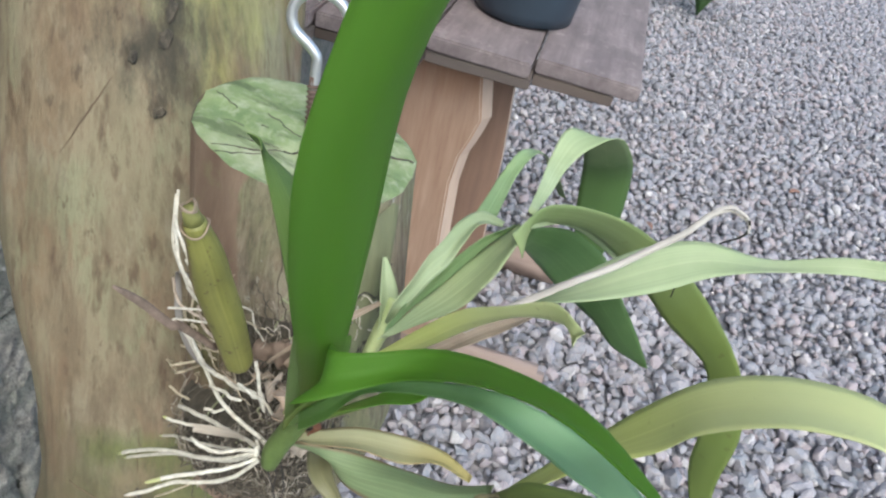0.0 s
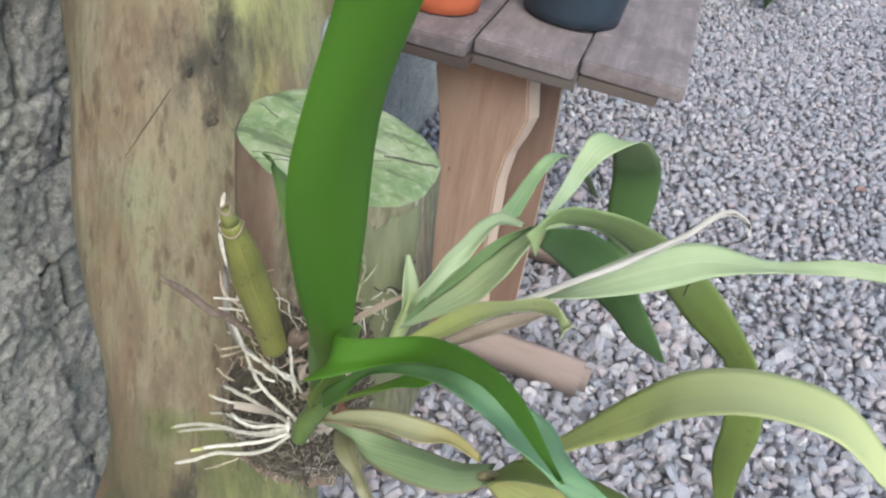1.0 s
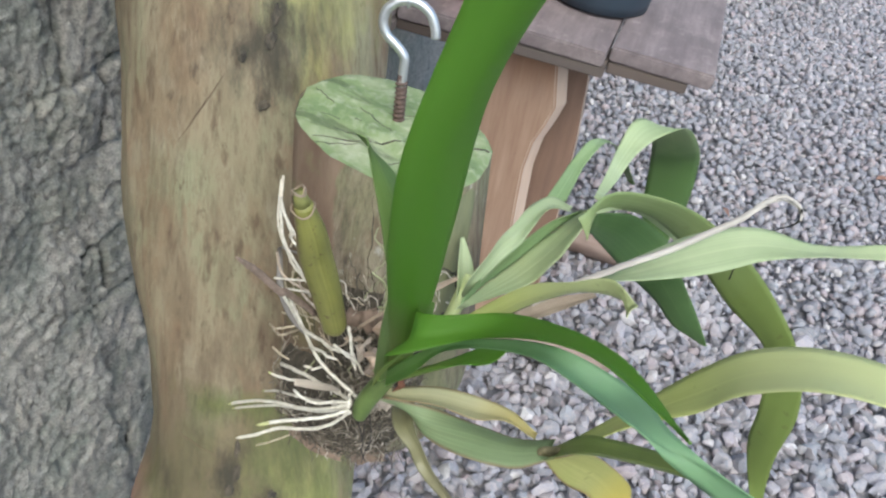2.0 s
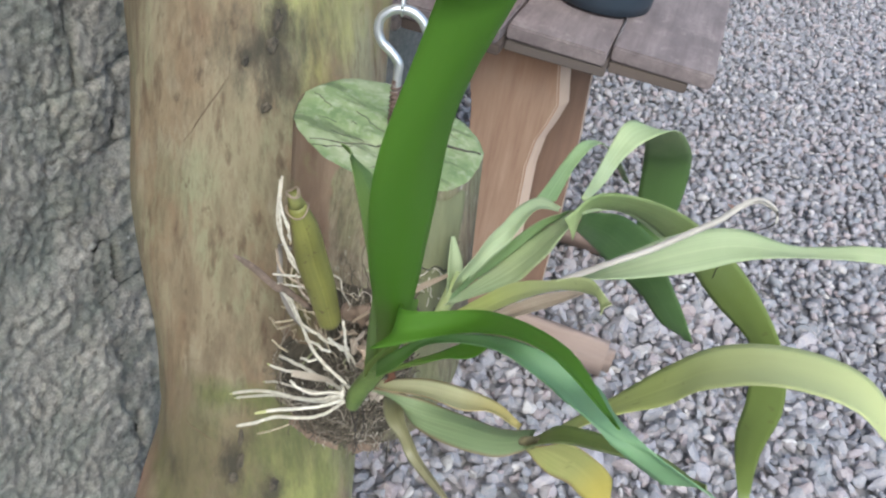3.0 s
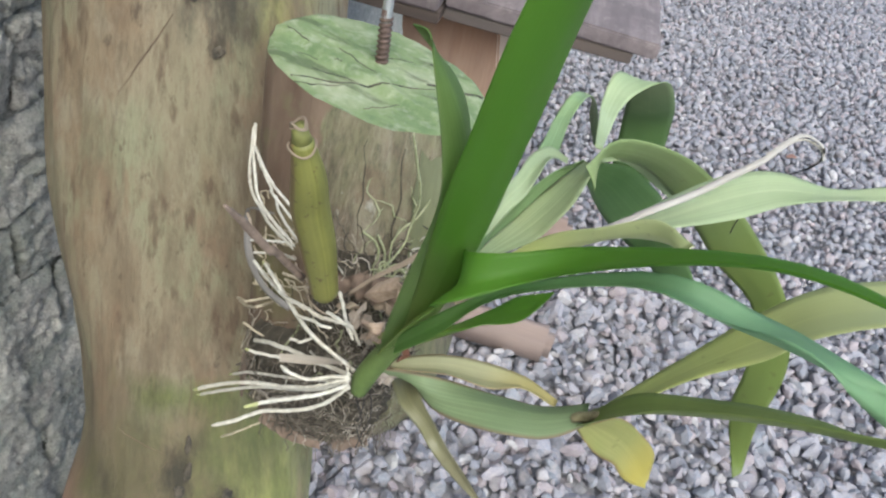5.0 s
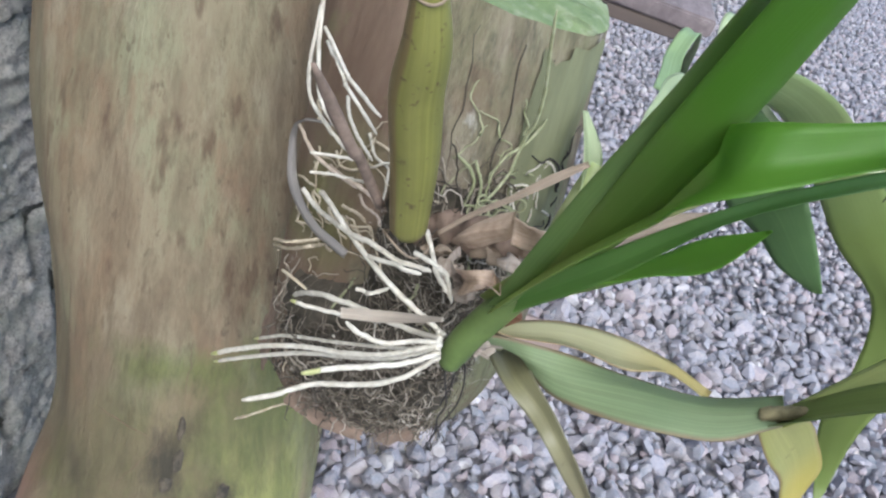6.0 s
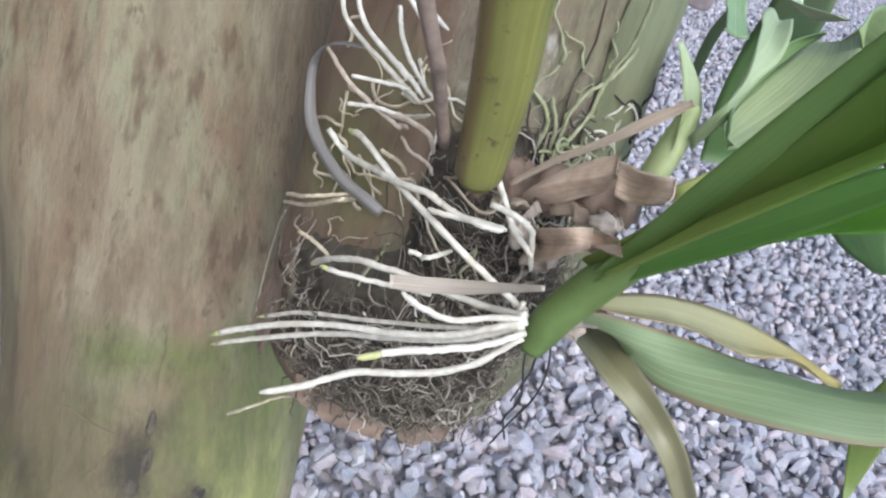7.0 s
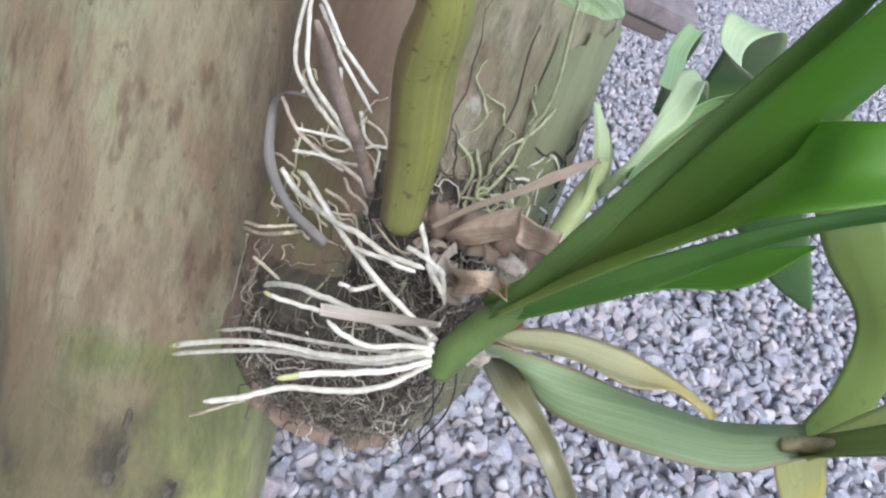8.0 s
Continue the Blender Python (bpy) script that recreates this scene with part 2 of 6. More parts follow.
def wall_material(name, lo, hi, moss, size, strength):
    k = Nodes(name, 0.93)
    v = k.coords((1, 1, 1))
    a = k.noise(size, v, 10, 0.72)
    b = k.noise(9, v, 6, 0.65)
    grit = k.noise(size * 4, v, 6, 0.7)
    c = k.ramp(k.math("ADD", k.math("MULTIPLY", a, 0.62), k.math("MULTIPLY", grit, 0.38)), [(0.37, tuple(x * 0.7 for x in lo)), (0.5, tuple((x + y) / 2 for x, y in zip(lo, hi))), (0.62, hi)])
    c = k.mix(k.math("MULTIPLY", k.grey(b, 0.44, 0.60), 0.7), c, k.mix(0.6, c, moss))
    c = k.mix(k.math("MULTIPLY", k.grey(k.noise(28, v, 6, 0.7), 0.57, 0.67), 0.5), c, tuple(x * 0.5 for x in lo))
    grain = k.n("TexVoronoi", Scale=size * 0.9)
    k.link(v, grain.inputs["Vector"])
    c = k.mix(k.math("MULTIPLY", k.ramp(grain.outputs["Distance"], [(0.10, (1, 1, 1)), (0.2, (0, 0, 0))]), k.grey(b, 0.45, 0.7)), c, tuple(min(0.75, x * 1.25) for x in hi))
    return k.colour(c).bump(k.math("ADD", a, k.math("MULTIPLY", grit, 0.5)), strength, 0.008).m


def leaf_material(name, light, dark, tip=None, vein=60, gloss=0.38, spots=0.0, tip_from=0.75, through_light=0.35, rim=None, ribs=0.28, speckle=(95, 0.66)):
    k = Nodes(name, gloss)
    uv = k.n("TexCoord").outputs["UV"]
    m = k.n("Mapping")
    m.inputs["Scale"].default_value = (vein, 1.3, 1)
    k.link(uv, m.inputs["Vector"])
    stripes = k.noise(1.0, m.outputs[0], 3, 0.5)
    blotch = k.noise(18, k.coords((1, 1, 1)), 5)
    c = k.mix(k.grey(blotch, 0.3, 0.72), dark, light)
    c = k.mix(k.grey(stripes, 0.35, 0.75), k.mix(ribs, c, tuple(x * 0.5 for x in dark)), c)
    sep = k.n("SeparateXYZ")
    k.link(uv, sep.inputs[0])
    rib = k.math("ABSOLUTE", k.math("SUBTRACT", sep.outputs[0], 0.5), 0)
    c = k.mix(k.ramp(rib, [(0.0, (0.12, 0.12, 0.12)), (0.03, (0, 0, 0))]), c, tuple(min(1, x * 1.7 + 0.03) for x in light))
    if rim:
        edge = k.math("ADD", rib, k.math("MULTIPLY", k.math("SUBTRACT", blotch, 0.5), 0.16))
        c = k.mix(k.ramp(edge, [(0.43, (0, 0, 0)), (0.49, (1, 1, 1))]), c, rim)
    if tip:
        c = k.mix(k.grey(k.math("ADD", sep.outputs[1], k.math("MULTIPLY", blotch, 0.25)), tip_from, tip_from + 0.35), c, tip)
    if spots:
        d = k.noise(speckle[0], k.coords((1, 1, 1)), 3)
        c = k.mix(k.math("MULTIPLY", k.grey(d, speckle[1], speckle[1] + 0.08), spots), c, (0.09, 0.06, 0.03))
    k.colour(c).bump(stripes, 0.25 + ribs * 0.6 - 0.17, 0.0008 + 0.002 * max(0, ribs - 0.3))
    k.p.inputs["Subsurface Weight"].default_value = 0.0
    # light that shines through the blade
    t = k.n("BsdfTranslucent")
    g = k.n("Gamma", Gamma=0.6)
    k.link(c, g.inputs["Color"])
    k.link(g.outputs[0], t.inputs["Color"])
    mixer = k.n("MixShader", Fac=through_light)
    out = k.t.nodes["Material Output"]
    k.link(k.p.outputs[0], mixer.inputs[1])
    k.link(t.outputs[0], mixer.inputs[2])
    k.link(mixer.outputs[0], out.inputs["Surface"])
    return k.m


def root_material(name, lo, hi, rough=0.7):
    k = Nodes(name, rough)
    a = k.noise(220, k.coords((1, 1, 1)), 5)
    b = k.noise(35, k.coords((1, 1, 1)), 3)
    c = k.mix(k.grey(a, 0.35, 0.65), lo, hi)
    c = k.mix(k.grey(b, 0.55, 0.75), c, k.mix(0.4, c, (0.45, 0.38, 0.25)))
    return k.colour(c).bump(a, 0.4, 0.0006).m


def husk_material(name):
    """Dry sheath: tan paper with long dark ribs, brown stains and a bleached skin."""
    k = Nodes(name, 0.8)
    uv = k.n("TexCoord").outputs["UV"]
    m = k.n("Mapping")
    m.inputs["Scale"].default_value = (7, 0.5, 1)
    k.link(uv, m.inputs["Vector"])
    ribs = k.noise(1.0, m.outputs[0], 4, 0.6)
    fine = k.n("Mapping")
    fine.inputs["Scale"].default_value = (38, 1.2, 1)
    k.link(uv, fine.inputs["Vector"])
    grain = k.noise(1.0, fine.outputs[0], 4, 0.6)
    stain = k.noise(90, k.coords((1, 1, 1)), 6, 0.65)
    c = k.ramp(grain, [(0.3, (0.46, 0.335, 0.235)), (0.55, (0.64, 0.505, 0.385)), (0.75, (0.76, 0.65, 0.54))])
    c = k.mix(k.grey(stain, 0.45, 0.66), c, k.mix(0.5, c, (0.27, 0.165, 0.105)))
    c = k.mix(k.grey(ribs, 0.60, 0.68), c, (0.13, 0.085, 0.055))
    return k.colour(c).bump(ribs, 0.6, 0.0015).m


def fibre_material(name):
    k = Nodes(name, 0.95)
    g = k.n("NewGeometry")
    c = k.ramp(g.outputs["Random Per Island"], [(0.0, (0.059, 0.050, 0.040)), (0.40, (0.153, 0.130, 0.100)), (0.72, (0.342, 0.295, 0.230)), (0.9, (0.543, 0.484, 0.401)), (1.0, (0.708, 0.649, 0.566))])
    a = k.noise(220, k.coords((1, 1, 1)), 4)
    return k.colour(k.mix(k.grey(a, 0.35, 0.7), k.mix(0.5, c, (0.059, 0.047, 0.035)), c)).m


def plain(name, colour, rough=0.5, metal=0.0, vary=0.3, size=60, bump=0.2):
    k = Nodes(name, rough, metal)
    a = k.noise(size, k.coords((1, 1, 1)), 6)
    k.colour(k.mix(k.grey(a, 0.3, 0.7), tuple(x * (1 - vary) for x in colour), colour))
    return k.bump(a, bump, 0.001).m


M_GRAVEL, M_DIRT = gravel_material(), dirt_material()
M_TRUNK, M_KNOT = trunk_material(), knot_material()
M_SCRATCH = plain("bark_scratch", (0.19, 0.14, 0.095), 0.9)
M_LOG, M_FACE = log_wood_material(), log_face_material()
M_PLASTER = wall_material("rough_grey_plaster", (0.44, 0.425, 0.385), (0.76, 0.74, 0.69), (0.25, 0.32, 0.27), 95, 1.0)
M_STONE = wall_material("grey_wall_stone", (0.42, 0.40, 0.36), (0.72, 0.69, 0.63), (0.24, 0.29, 0.235), 70, 1.0)
M_STONE_RED = wall_material("pinkish_wall_stone", (0.27, 0.20, 0.165), (0.46, 0.37, 0.32), (0.20, 0.20, 0.15), 42, 0.7)
M_JOINT = wall_material("dark_wall_joint", (0.22, 0.215, 0.195), (0.44, 0.43, 0.40), (0.15, 0.17, 0.14), 60, 0.9)
M_PLANK = plank_material("weathered_grey_plank")
M_LEG = leg_material("planed_pinkish_timber")
M_LEG_EDGE = simple_wood("lit_sawn_edge", (0.50, 0.37, 0.28), (0.62, 0.48, 0.37), (1, 1, 0.1), 0.6, 60, (0.46, 0.31, 0.21))
# darker leg timber: the tabletop's shade is mixed into its reddish brown
M_LEG_SHADED = simple_wood("shaded_reddish_timber", (0.17, 0.095, 0.06), (0.29, 0.175, 0.115), (1, 1, 0.1), 0.65, 50, (0.13, 0.065, 0.04))
M_UNDER = simple_wood("shade_dark_timber", (0.05, 0.034, 0.026), (0.10, 0.07, 0.055), (0.1, 1, 1), 0.8, 50)
M_FOOT = simple_wood("dusty_pinkish_timber", (0.25, 0.175, 0.145), (0.35, 0.265, 0.225), (0.12, 1, 1), 0.75, 50)
M_POT_DARK = plain("dark_blue_plastic", (0.035, 0.052, 0.075), 0.45, 0, 0.25, 14)
M_POT_RED = plain("terracotta_plastic", (0.62, 0.16, 0.07), 0.55, 0, 0.2, 20)
M_SOIL = plain("potting_soil", (0.05, 0.035, 0.025), 0.95, 0, 0.6, 90, 0.8)
M_ZINC = plain("galvanised_steel", (0.66, 0.68, 0.70), 0.33, 0.85, 0.15, 160, 0.1)
M_RUST = plain("rusty_steel_thread", (0.18, 0.125, 0.105), 0.7, 0.4, 0.5, 300, 0.4)

# ---------------------------------------------------------------- building helpers


def finish(ob, material, smooth=True):
    if material:
        ob.data.materials.append(material)
    if smooth:
        ob.data.polygons.foreach_set("use_smooth", [True] * len(ob.data.polygons))
    return ob


def mesh_object(name, verts, faces, material, smooth=True, uvs=None):
    me = bpy.data.meshes.new(name)
    me.from_pydata([tuple(v) for v in verts], [], faces)
    if uvs is not None:
        layer = me.uv_layers.new(name="UVMap")
        idx = np.empty(len(me.loops), dtype=np.int32)
        me.loops.foreach_get("vertex_index", idx)
        layer.data.foreach_set("uv", np.asarray(uvs, dtype=np.float32)[idx].ravel())
    me.update()
    return finish(new(name, me), material, smooth)


def under(ob, parent, label=""):
    """Makes ob a part of parent, where it stands."""
    ob.parent = parent
    ob.matrix_parent_inverse = Matrix.Translation(parent.matrix_basis.translation).inverted()
    if label:
        ob["label"] = label
    return ob


def thing(name, place, label, category, group="", kind=""):
    e = new(name)
    e.empty_display_size = 0.02
    e.location = place
    return tagged(e, label, category, group, kind)


def part(name, bm, material, parent, label="", smooth=False):
    me = bpy.data.meshes.new(name)
    bm.to_mesh(me)
    bm.free()
    return under(finish(new(name, me), material, smooth), parent, label)


def spline(points, n):
    """Smooth curve through rows of numbers."""
    c = np.asarray(points, dtype=float)
    x = np.vstack([2 * c[0] - c[1], c, 2 * c[-1] - c[-2]])
    s = np.linspace(0, len(c) - 1 - 1e-9, n)
    i = s.astype(int)
    f = (s - i)[:, None]
    a, b, d, e = x[i], x[i + 1], x[i + 2], x[i + 3]
    return 0.5 * (2 * b + (d - a) * f + (2 * a - 5 * b + 4 * d - e) * f**2 + (3 * b - a - 3 * d + e) * f**3)


def tube_data(path, radii, seg=8, wobble=0.0, rng=None, squash=1.0, cap=True):
    """Vertices and faces of a tube along a path of points."""
    p = np.asarray(path, dtype=float)
    n = len(p)
    t = np.gradient(p, axis=0)
    t /= np.linalg.norm(t, axis=1)[:, None]
    ref = np.array((0.31, 0.17, 0.93)) if abs(t[0][2]) < 0.8 else np.array((0.95, 0.2, 0.1))
    verts, faces = [], []
    ang = np.linspace(0, 2 * math.pi, seg, endpoint=False)
    u = np.cross(ref, t[0])
    for k in range(n):
        u = u - t[k] * (u @ t[k])
        u /= np.linalg.norm(u)
        w = np.cross(t[k], u)
        r = radii[k] * (1 + (wobble * rng.standard_normal(seg) if wobble else 0))
        ring = p[k] + (np.cos(ang) * r)[:, None] * u + (np.sin(ang) * r * squash)[:, None] * w
        verts.extend(ring)
    for k in range(n - 1):
        for j in range(seg):
            a, b = k * seg + j, k * seg + (j + 1) % seg
            faces.append((a, b, b + seg, a + seg))
    if cap:
        faces.append(tuple(range(seg - 1, -1, -1)))
        faces.append(tuple(range((n - 1) * seg, n * seg)))
    return verts, faces


def tube(name, path, radii, material, seg=8, **more):
    v, f = tube_data(path, radii, seg, **more)
    return mesh_object(name, v, f, material)


def lathe(name, profile, material, seg=40, place=(0, 0, 0)):
    """A body of revolution from (radius, height) rows."""
    verts = [(r * math.cos(a) + place[0], r * math.sin(a) + place[1], h + place[2]) for r, h in profile for a in np.linspace(0, 2 * math.pi, seg, endpoint=False)]
    faces = [(k * seg + j, k * seg + (j + 1) % seg, (k + 1) * seg + (j + 1) % seg, (k + 1) * seg + j) for k in range(len(profile) - 1) for j in range(seg)]
    faces.append(tuple(range(seg - 1, -1, -1)))
    return mesh_object(name, verts, faces, material)


def board(sx, sy, sz, bevel=0.004, wear=0.0, cuts=6, seed=1):
    """A bmesh board centred at 0, with worn bevelled edges."""
    bm = bmesh.new()
    bmesh.ops.create_cube(bm, size=1)
    bmesh.ops.scale(bm, vec=(sx, sy, sz), verts=bm.verts)
    if cuts:
        longest = max(range(3), key=lambda a: (sx, sy, sz)[a])
        edges = [e for e in bm.edges if abs((e.verts[0].co - e.verts[1].co)[longest]) > 1e-4]
        bmesh.ops.subdivide_edges(bm, edges=edges, cuts=cuts, use_grid_fill=True)
    sharp = [e for e in bm.edges if len(e.link_faces) == 2 and e.calc_face_angle() > 0.5]
    bmesh.ops.bevel(bm, geom=sharp, offset=bevel, segments=2, affect="EDGES")
    if wear:
        for v in bm.verts:
            q = v.co * 14 + Vector((seed * 3.7, seed, 0))
            v.co += Vector((noise.noise(q), noise.noise(q + Vector((9, 0, 0))), noise.noise(q + Vector((0, 9, 0))))) * wear
    return bm


def moved(bm, m):
    bmesh.ops.transform(bm, matrix=m, verts=bm.verts)
    return bm


# ---------------------------------------------------------------- ground and wall
GROUND_SIZE = 400.0
ground = mesh_object("ground", [(-GROUND_SIZE, -GROUND_SIZE, -0.012), (GROUND_SIZE, -GROUND_SIZE, -0.012), (GROUND_SIZE, GROUND_SIZE, -0.012), (-GROUND_SIZE, GROUND_SIZE, -0.012)], [(0, 1, 2, 3)], M_DIRT, False)
tagged(ground, "dark grey grit beneath the loose gravel", "ground", kind="structure")


def stone_shapes(rng, count, level):
    """Unit shapes of crushed stone: a ball cut by random planes."""
    bm = bmesh.new()
    bmesh.ops.create_icosphere(bm, subdivisions=level, radius=1)
    dirs = np.array([v.co.normalized() for v in bm.verts])
    tris = np.array([[v.index for v in f.verts] for f in bm.faces])
    bm.free()
    shapes = []
    for _ in range(count):
        n = rng.standard_normal((7, 3))
        n /= np.linalg.norm(n, axis=1)[:, None]
        d = rng.uniform(0.32, 0.78, 7)
        along = dirs @ n.T
        r = np.where(along > 0.05, d / np.maximum(along, 0.05), 9).min(axis=1)
        shapes.append(dirs * 1.22 * np.minimum(r, 1.1)[:, None] * np.array((1.0, rng.uniform(0.68, 0.95), rng.uniform(0.5, 0.8))))
    return shapes, tris


def gravel_bed(y0, y1, steps, level, seed):
    """Crushed stone in two loose layers between y0 and y1."""
    rng = np.random.default_rng(seed)
    shapes, tris = stone_shapes(rng, 48, level)
    spots = []
    for step, lift in zip(steps, (-0.005, 0.006)):
        for y in np.arange(y0, y1, step):
            for x in np.arange(-0.55, 0.75 + 0.42 * y, step):
                spots.append((x + rng.normal(0, step * 0.3), y + rng.normal(0, step * 0.3), lift + rng.normal(0, 0.004)))
    spots = np.array(spots)
    spots = spots[(spots[:, 0] > -0.44)]
    n = len(spots)
    kinds = rng.integers(0, len(shapes), n)
    size = np.clip(rng.lognormal(math.log(0.0140), 0.30, n), 0.007, 0.027)
    q = rng.standard_normal((n, 4))
    q /= np.linalg.norm(q, axis=1)[:, None]
    w, x, y, z = q.T
    rot = np.stack([1 - 2 * (y * y + z * z), 2 * (x * y - z * w), 2 * (x * z + y * w), 2 * (x * y + z * w), 1 - 2 * (x * x + z * z), 2 * (y * z - x * w), 2 * (x * z - y * w), 2 * (y * z + x * w), 1 - 2 * (x * x + y * y)], 1).reshape(-1, 3, 3)
    pts = np.stack(shapes)[kinds] * size[:, None, None]
    verts = np.einsum("nij,nkj->nki", rot, pts) + spots[:, None, :]
    k = verts.shape[1]
    faces = (tris[None] + (np.arange(n) * k)[:, None, None]).reshape(-1, 3)
    return verts.reshape(-1, 3), faces, level


def gravel():
    """All the loose stones of the ground in one mesh: finer cut ones near by, plainer ones farther off."""
    beds = [gravel_bed(0.55, 1.95, (0.022, 0.031), 2, 7), gravel_bed(1.95, 7.0, (0.0225, 0.032), 1, 8), gravel_bed(7.0, 10.0, (0.034, 0.046), 1, 9)]
    first = np.cumsum([0] + [len(v) for v, _, _ in beds])
    verts = np.concatenate([v for v, _, _ in beds])
    faces = np.concatenate([f + o for (_, f, _), o in zip(beds, first)])
    smooth = np.concatenate([np.full(len(f), level == 1) for _, f, level in beds])
    me = bpy.data.meshes.new("gravel")
    me.vertices.add(len(verts))
    me.vertices.foreach_set("co", verts.astype(np.float32).ravel())
    me.loops.add(len(faces) * 3)
    me.loops.foreach_set("vertex_index", faces.astype(np.int32).ravel())
    me.polygons.add(len(faces))
    me.polygons.foreach_set("loop_start", np.arange(0, len(faces) * 3, 3, dtype=np.int32))
    me.update(calc_edges=True)
    me.polygons.foreach_set("use_smooth", smooth)
    ob = finish(new("gravel", me), M_GRAVEL, False)
    return tagged(ob, "loose crushed grey granite gravel covering the ground", "gravel", kind="stuff")


gravel()

WALL_X, EDGE_Y = -0.45, 0.855


def wall():
    """Garden wall: a rough plaster coat that breaks off and lays the stones bare."""
    core = mesh_object("wall_west", [(WALL_X - 0.3, -2.5, -0.05), (WALL_X - 0.012, -2.5, -0.05), (WALL_X - 0.012, 9, -0.05), (WALL_X - 0.3, 9, -0.05), (WALL_X - 0.3, -2.5, 2.1), (WALL_X - 0.012, -2.5, 2.1), (WALL_X - 0.012, 9, 2.1), (WALL_X - 0.3, 9, 2.1)], [(0, 1, 2, 3), (4, 7, 6, 5), (0, 4, 5, 1), (1, 5, 6, 2), (2, 6, 7, 3), (3, 7, 4, 0)], M_JOINT, False)
    tagged(core, "old grey garden wall with broken rough plaster", "wall", kind="structure")

    def relief(y, z, amp):
        p = Vector((y * 9, z * 9, 3.1))
        q = Vector((y * 55, z * 55, 1.7))
        r = Vector((y * 150, z * 150, 4.0))
        w = Vector((y * 95, z * 95, 8.0))
        u = Vector((y * 30 + z * 14, z * 30, 6.3))
        lump = 0.010 * (0.35 - abs(noise.noise(u))) + 0.007 * (0.3 - abs(noise.noise(q)))
        return amp * (0.012 * noise.noise(p) + lump + 0.0055 * noise.noise(w) + 0.0042 * noise.noise(r))

    def coat(name, ys, zs, edge, material, lift, amp):
        nz = len(zs)
        verts, faces = [], []
        for y in ys:
            for z in zs:
                e = edge(z) if edge else 99
                yy = min(y, e)
                fall = 0.0 if y < e else -0.016
                verts.append((WALL_X + lift + relief(yy, z, amp) + fall, yy, z))
        for a in range(len(ys) - 1):
            for b in range(nz - 1):
                k = a * nz + b
                faces.append((k, k + nz, k + nz + 1, k + 1))
        return under(mesh_object(name, verts, faces, material), core)

    def ragged(z):
        return EDGE_Y + 0.018 * noise.noise(Vector((0, z * 9, 0))) + 0.009 * noise.noise(Vector((3, z * 40, 0)))

    fine_z = np.arange(-0.04, 1.1, 0.0045)
    coat("plaster", np.concatenate([np.arange(0.5, EDGE_Y + 0.03, 0.0045)]), fine_z, ragged, M_PLASTER, 0.004, 1.0)
    coat("plaster", np.arange(-2.5, 0.52, 0.06), np.arange(-0.04, 2.1, 0.06), None, M_PLASTER, 0.001, 0.6)
    coat("plaster", np.arange(0.40, EDGE_Y + 0.03, 0.03), np.arange(1.08, 2.1, 0.03), None, M_PLASTER, 0.002, 0.8)
    coat("plaster", np.arange(1.55, 9.0, 0.03), np.arange(-0.04, 2.1, 0.03), None, M_STONE, -0.006, 0.9)
    return core


the_wall = wall()


def wall_stone(corners, seed, material):
    """A rough rubble stone of the wall: four crooked corners, a rounded worn rim."""
    ny, nz = 36, 30
    verts, faces = [], []
    tip = noise.noise(Vector((seed * 1.7, 3, 0))) * 0.022
    for i in range(ny + 1):
        for j in range(nz + 1):
            a, b = i / ny, j / nz
            p = (corners[0] * (1 - a) + corners[1] * a) * (1 - b) + (corners[3] * (1 - a) + corners[2] * a) * b
            y = p.x + 0.006 * noise.noise(Vector((p.x * 25, p.y * 25, seed)))
            z = p.y + 0.006 * noise.noise(Vector((p.x * 25, p.y * 25, seed + 9)))
            rim = min(a, 1 - a, b, 1 - b)
            x = WALL_X - 0.001 - 0.012 * max(0, 1 - rim * 14) ** 2 + tip * (b - 0.5) + 0.011 * noise.noise(Vector((y * 14, z * 14, seed))) + 0.010 * (0.3 - abs(noise.noise(Vector((y * 34, z * 34, seed))))) + 0.006 * noise.noise(Vector((y * 75, z * 75, seed))) + 0.0045 * noise.noise(Vector((y * 160, z * 160, seed)))
            verts.append((x, y, z))
    for i in range(ny):
        for j in range(nz):
            k = i * (nz + 1) + j
            faces.append((k, k + nz + 1, k + nz + 2, k + 1))
    return under(mesh_object("stone", verts, faces, material), the_wall)


def rubble():
    """Uneven courses of stones, bare where the coat has come off."""
    heights = [-0.03, 0.10, 0.19, 0.33, 0.45, 0.53, 0.67, 0.77, 0.92, 1.05]

    def corner(y, k):
        return Vector((y + 0.030 * noise.noise(Vector((y * 11, k * 3.3, 1))), heights[k] + 0.048 * noise.noise(Vector((y * 6, k * 2.1, 5)))))

    for k in range(len(heights) - 1):
        y = 0.70 + 0.05 * ((k * 7) % 3)
        while y < 1.55:
            w = 0.08 + 0.11 * ((k * 5 + int(y * 37)) % 5) / 4
            gap = 0.0012
            reddish = (k * 3 + int(y * 19)) % 9 == 0
            wall_stone([corner(y + gap, k) + Vector((0, gap)), corner(y + w - gap, k) + Vector((0, gap)), corner(y + w - gap, k + 1) - Vector((0, gap)), corner(y + gap, k + 1) - Vector((0, gap))], k * 17 + int(y * 100), M_STONE_RED if reddish else M_STONE)
            y += w


rubble()

# ---------------------------------------------------------------- tree trunk
TRUNK = dict(x=-0.209, y=0.879, lx=-0.1215, ly=0.229, r=0.1243, k=0.0127)


def trunk_axis(z):
    d = z - 0.9
    return Vector((TRUNK["x"] + TRUNK["lx"] * d, TRUNK["y"] + TRUNK["ly"] * d, z))


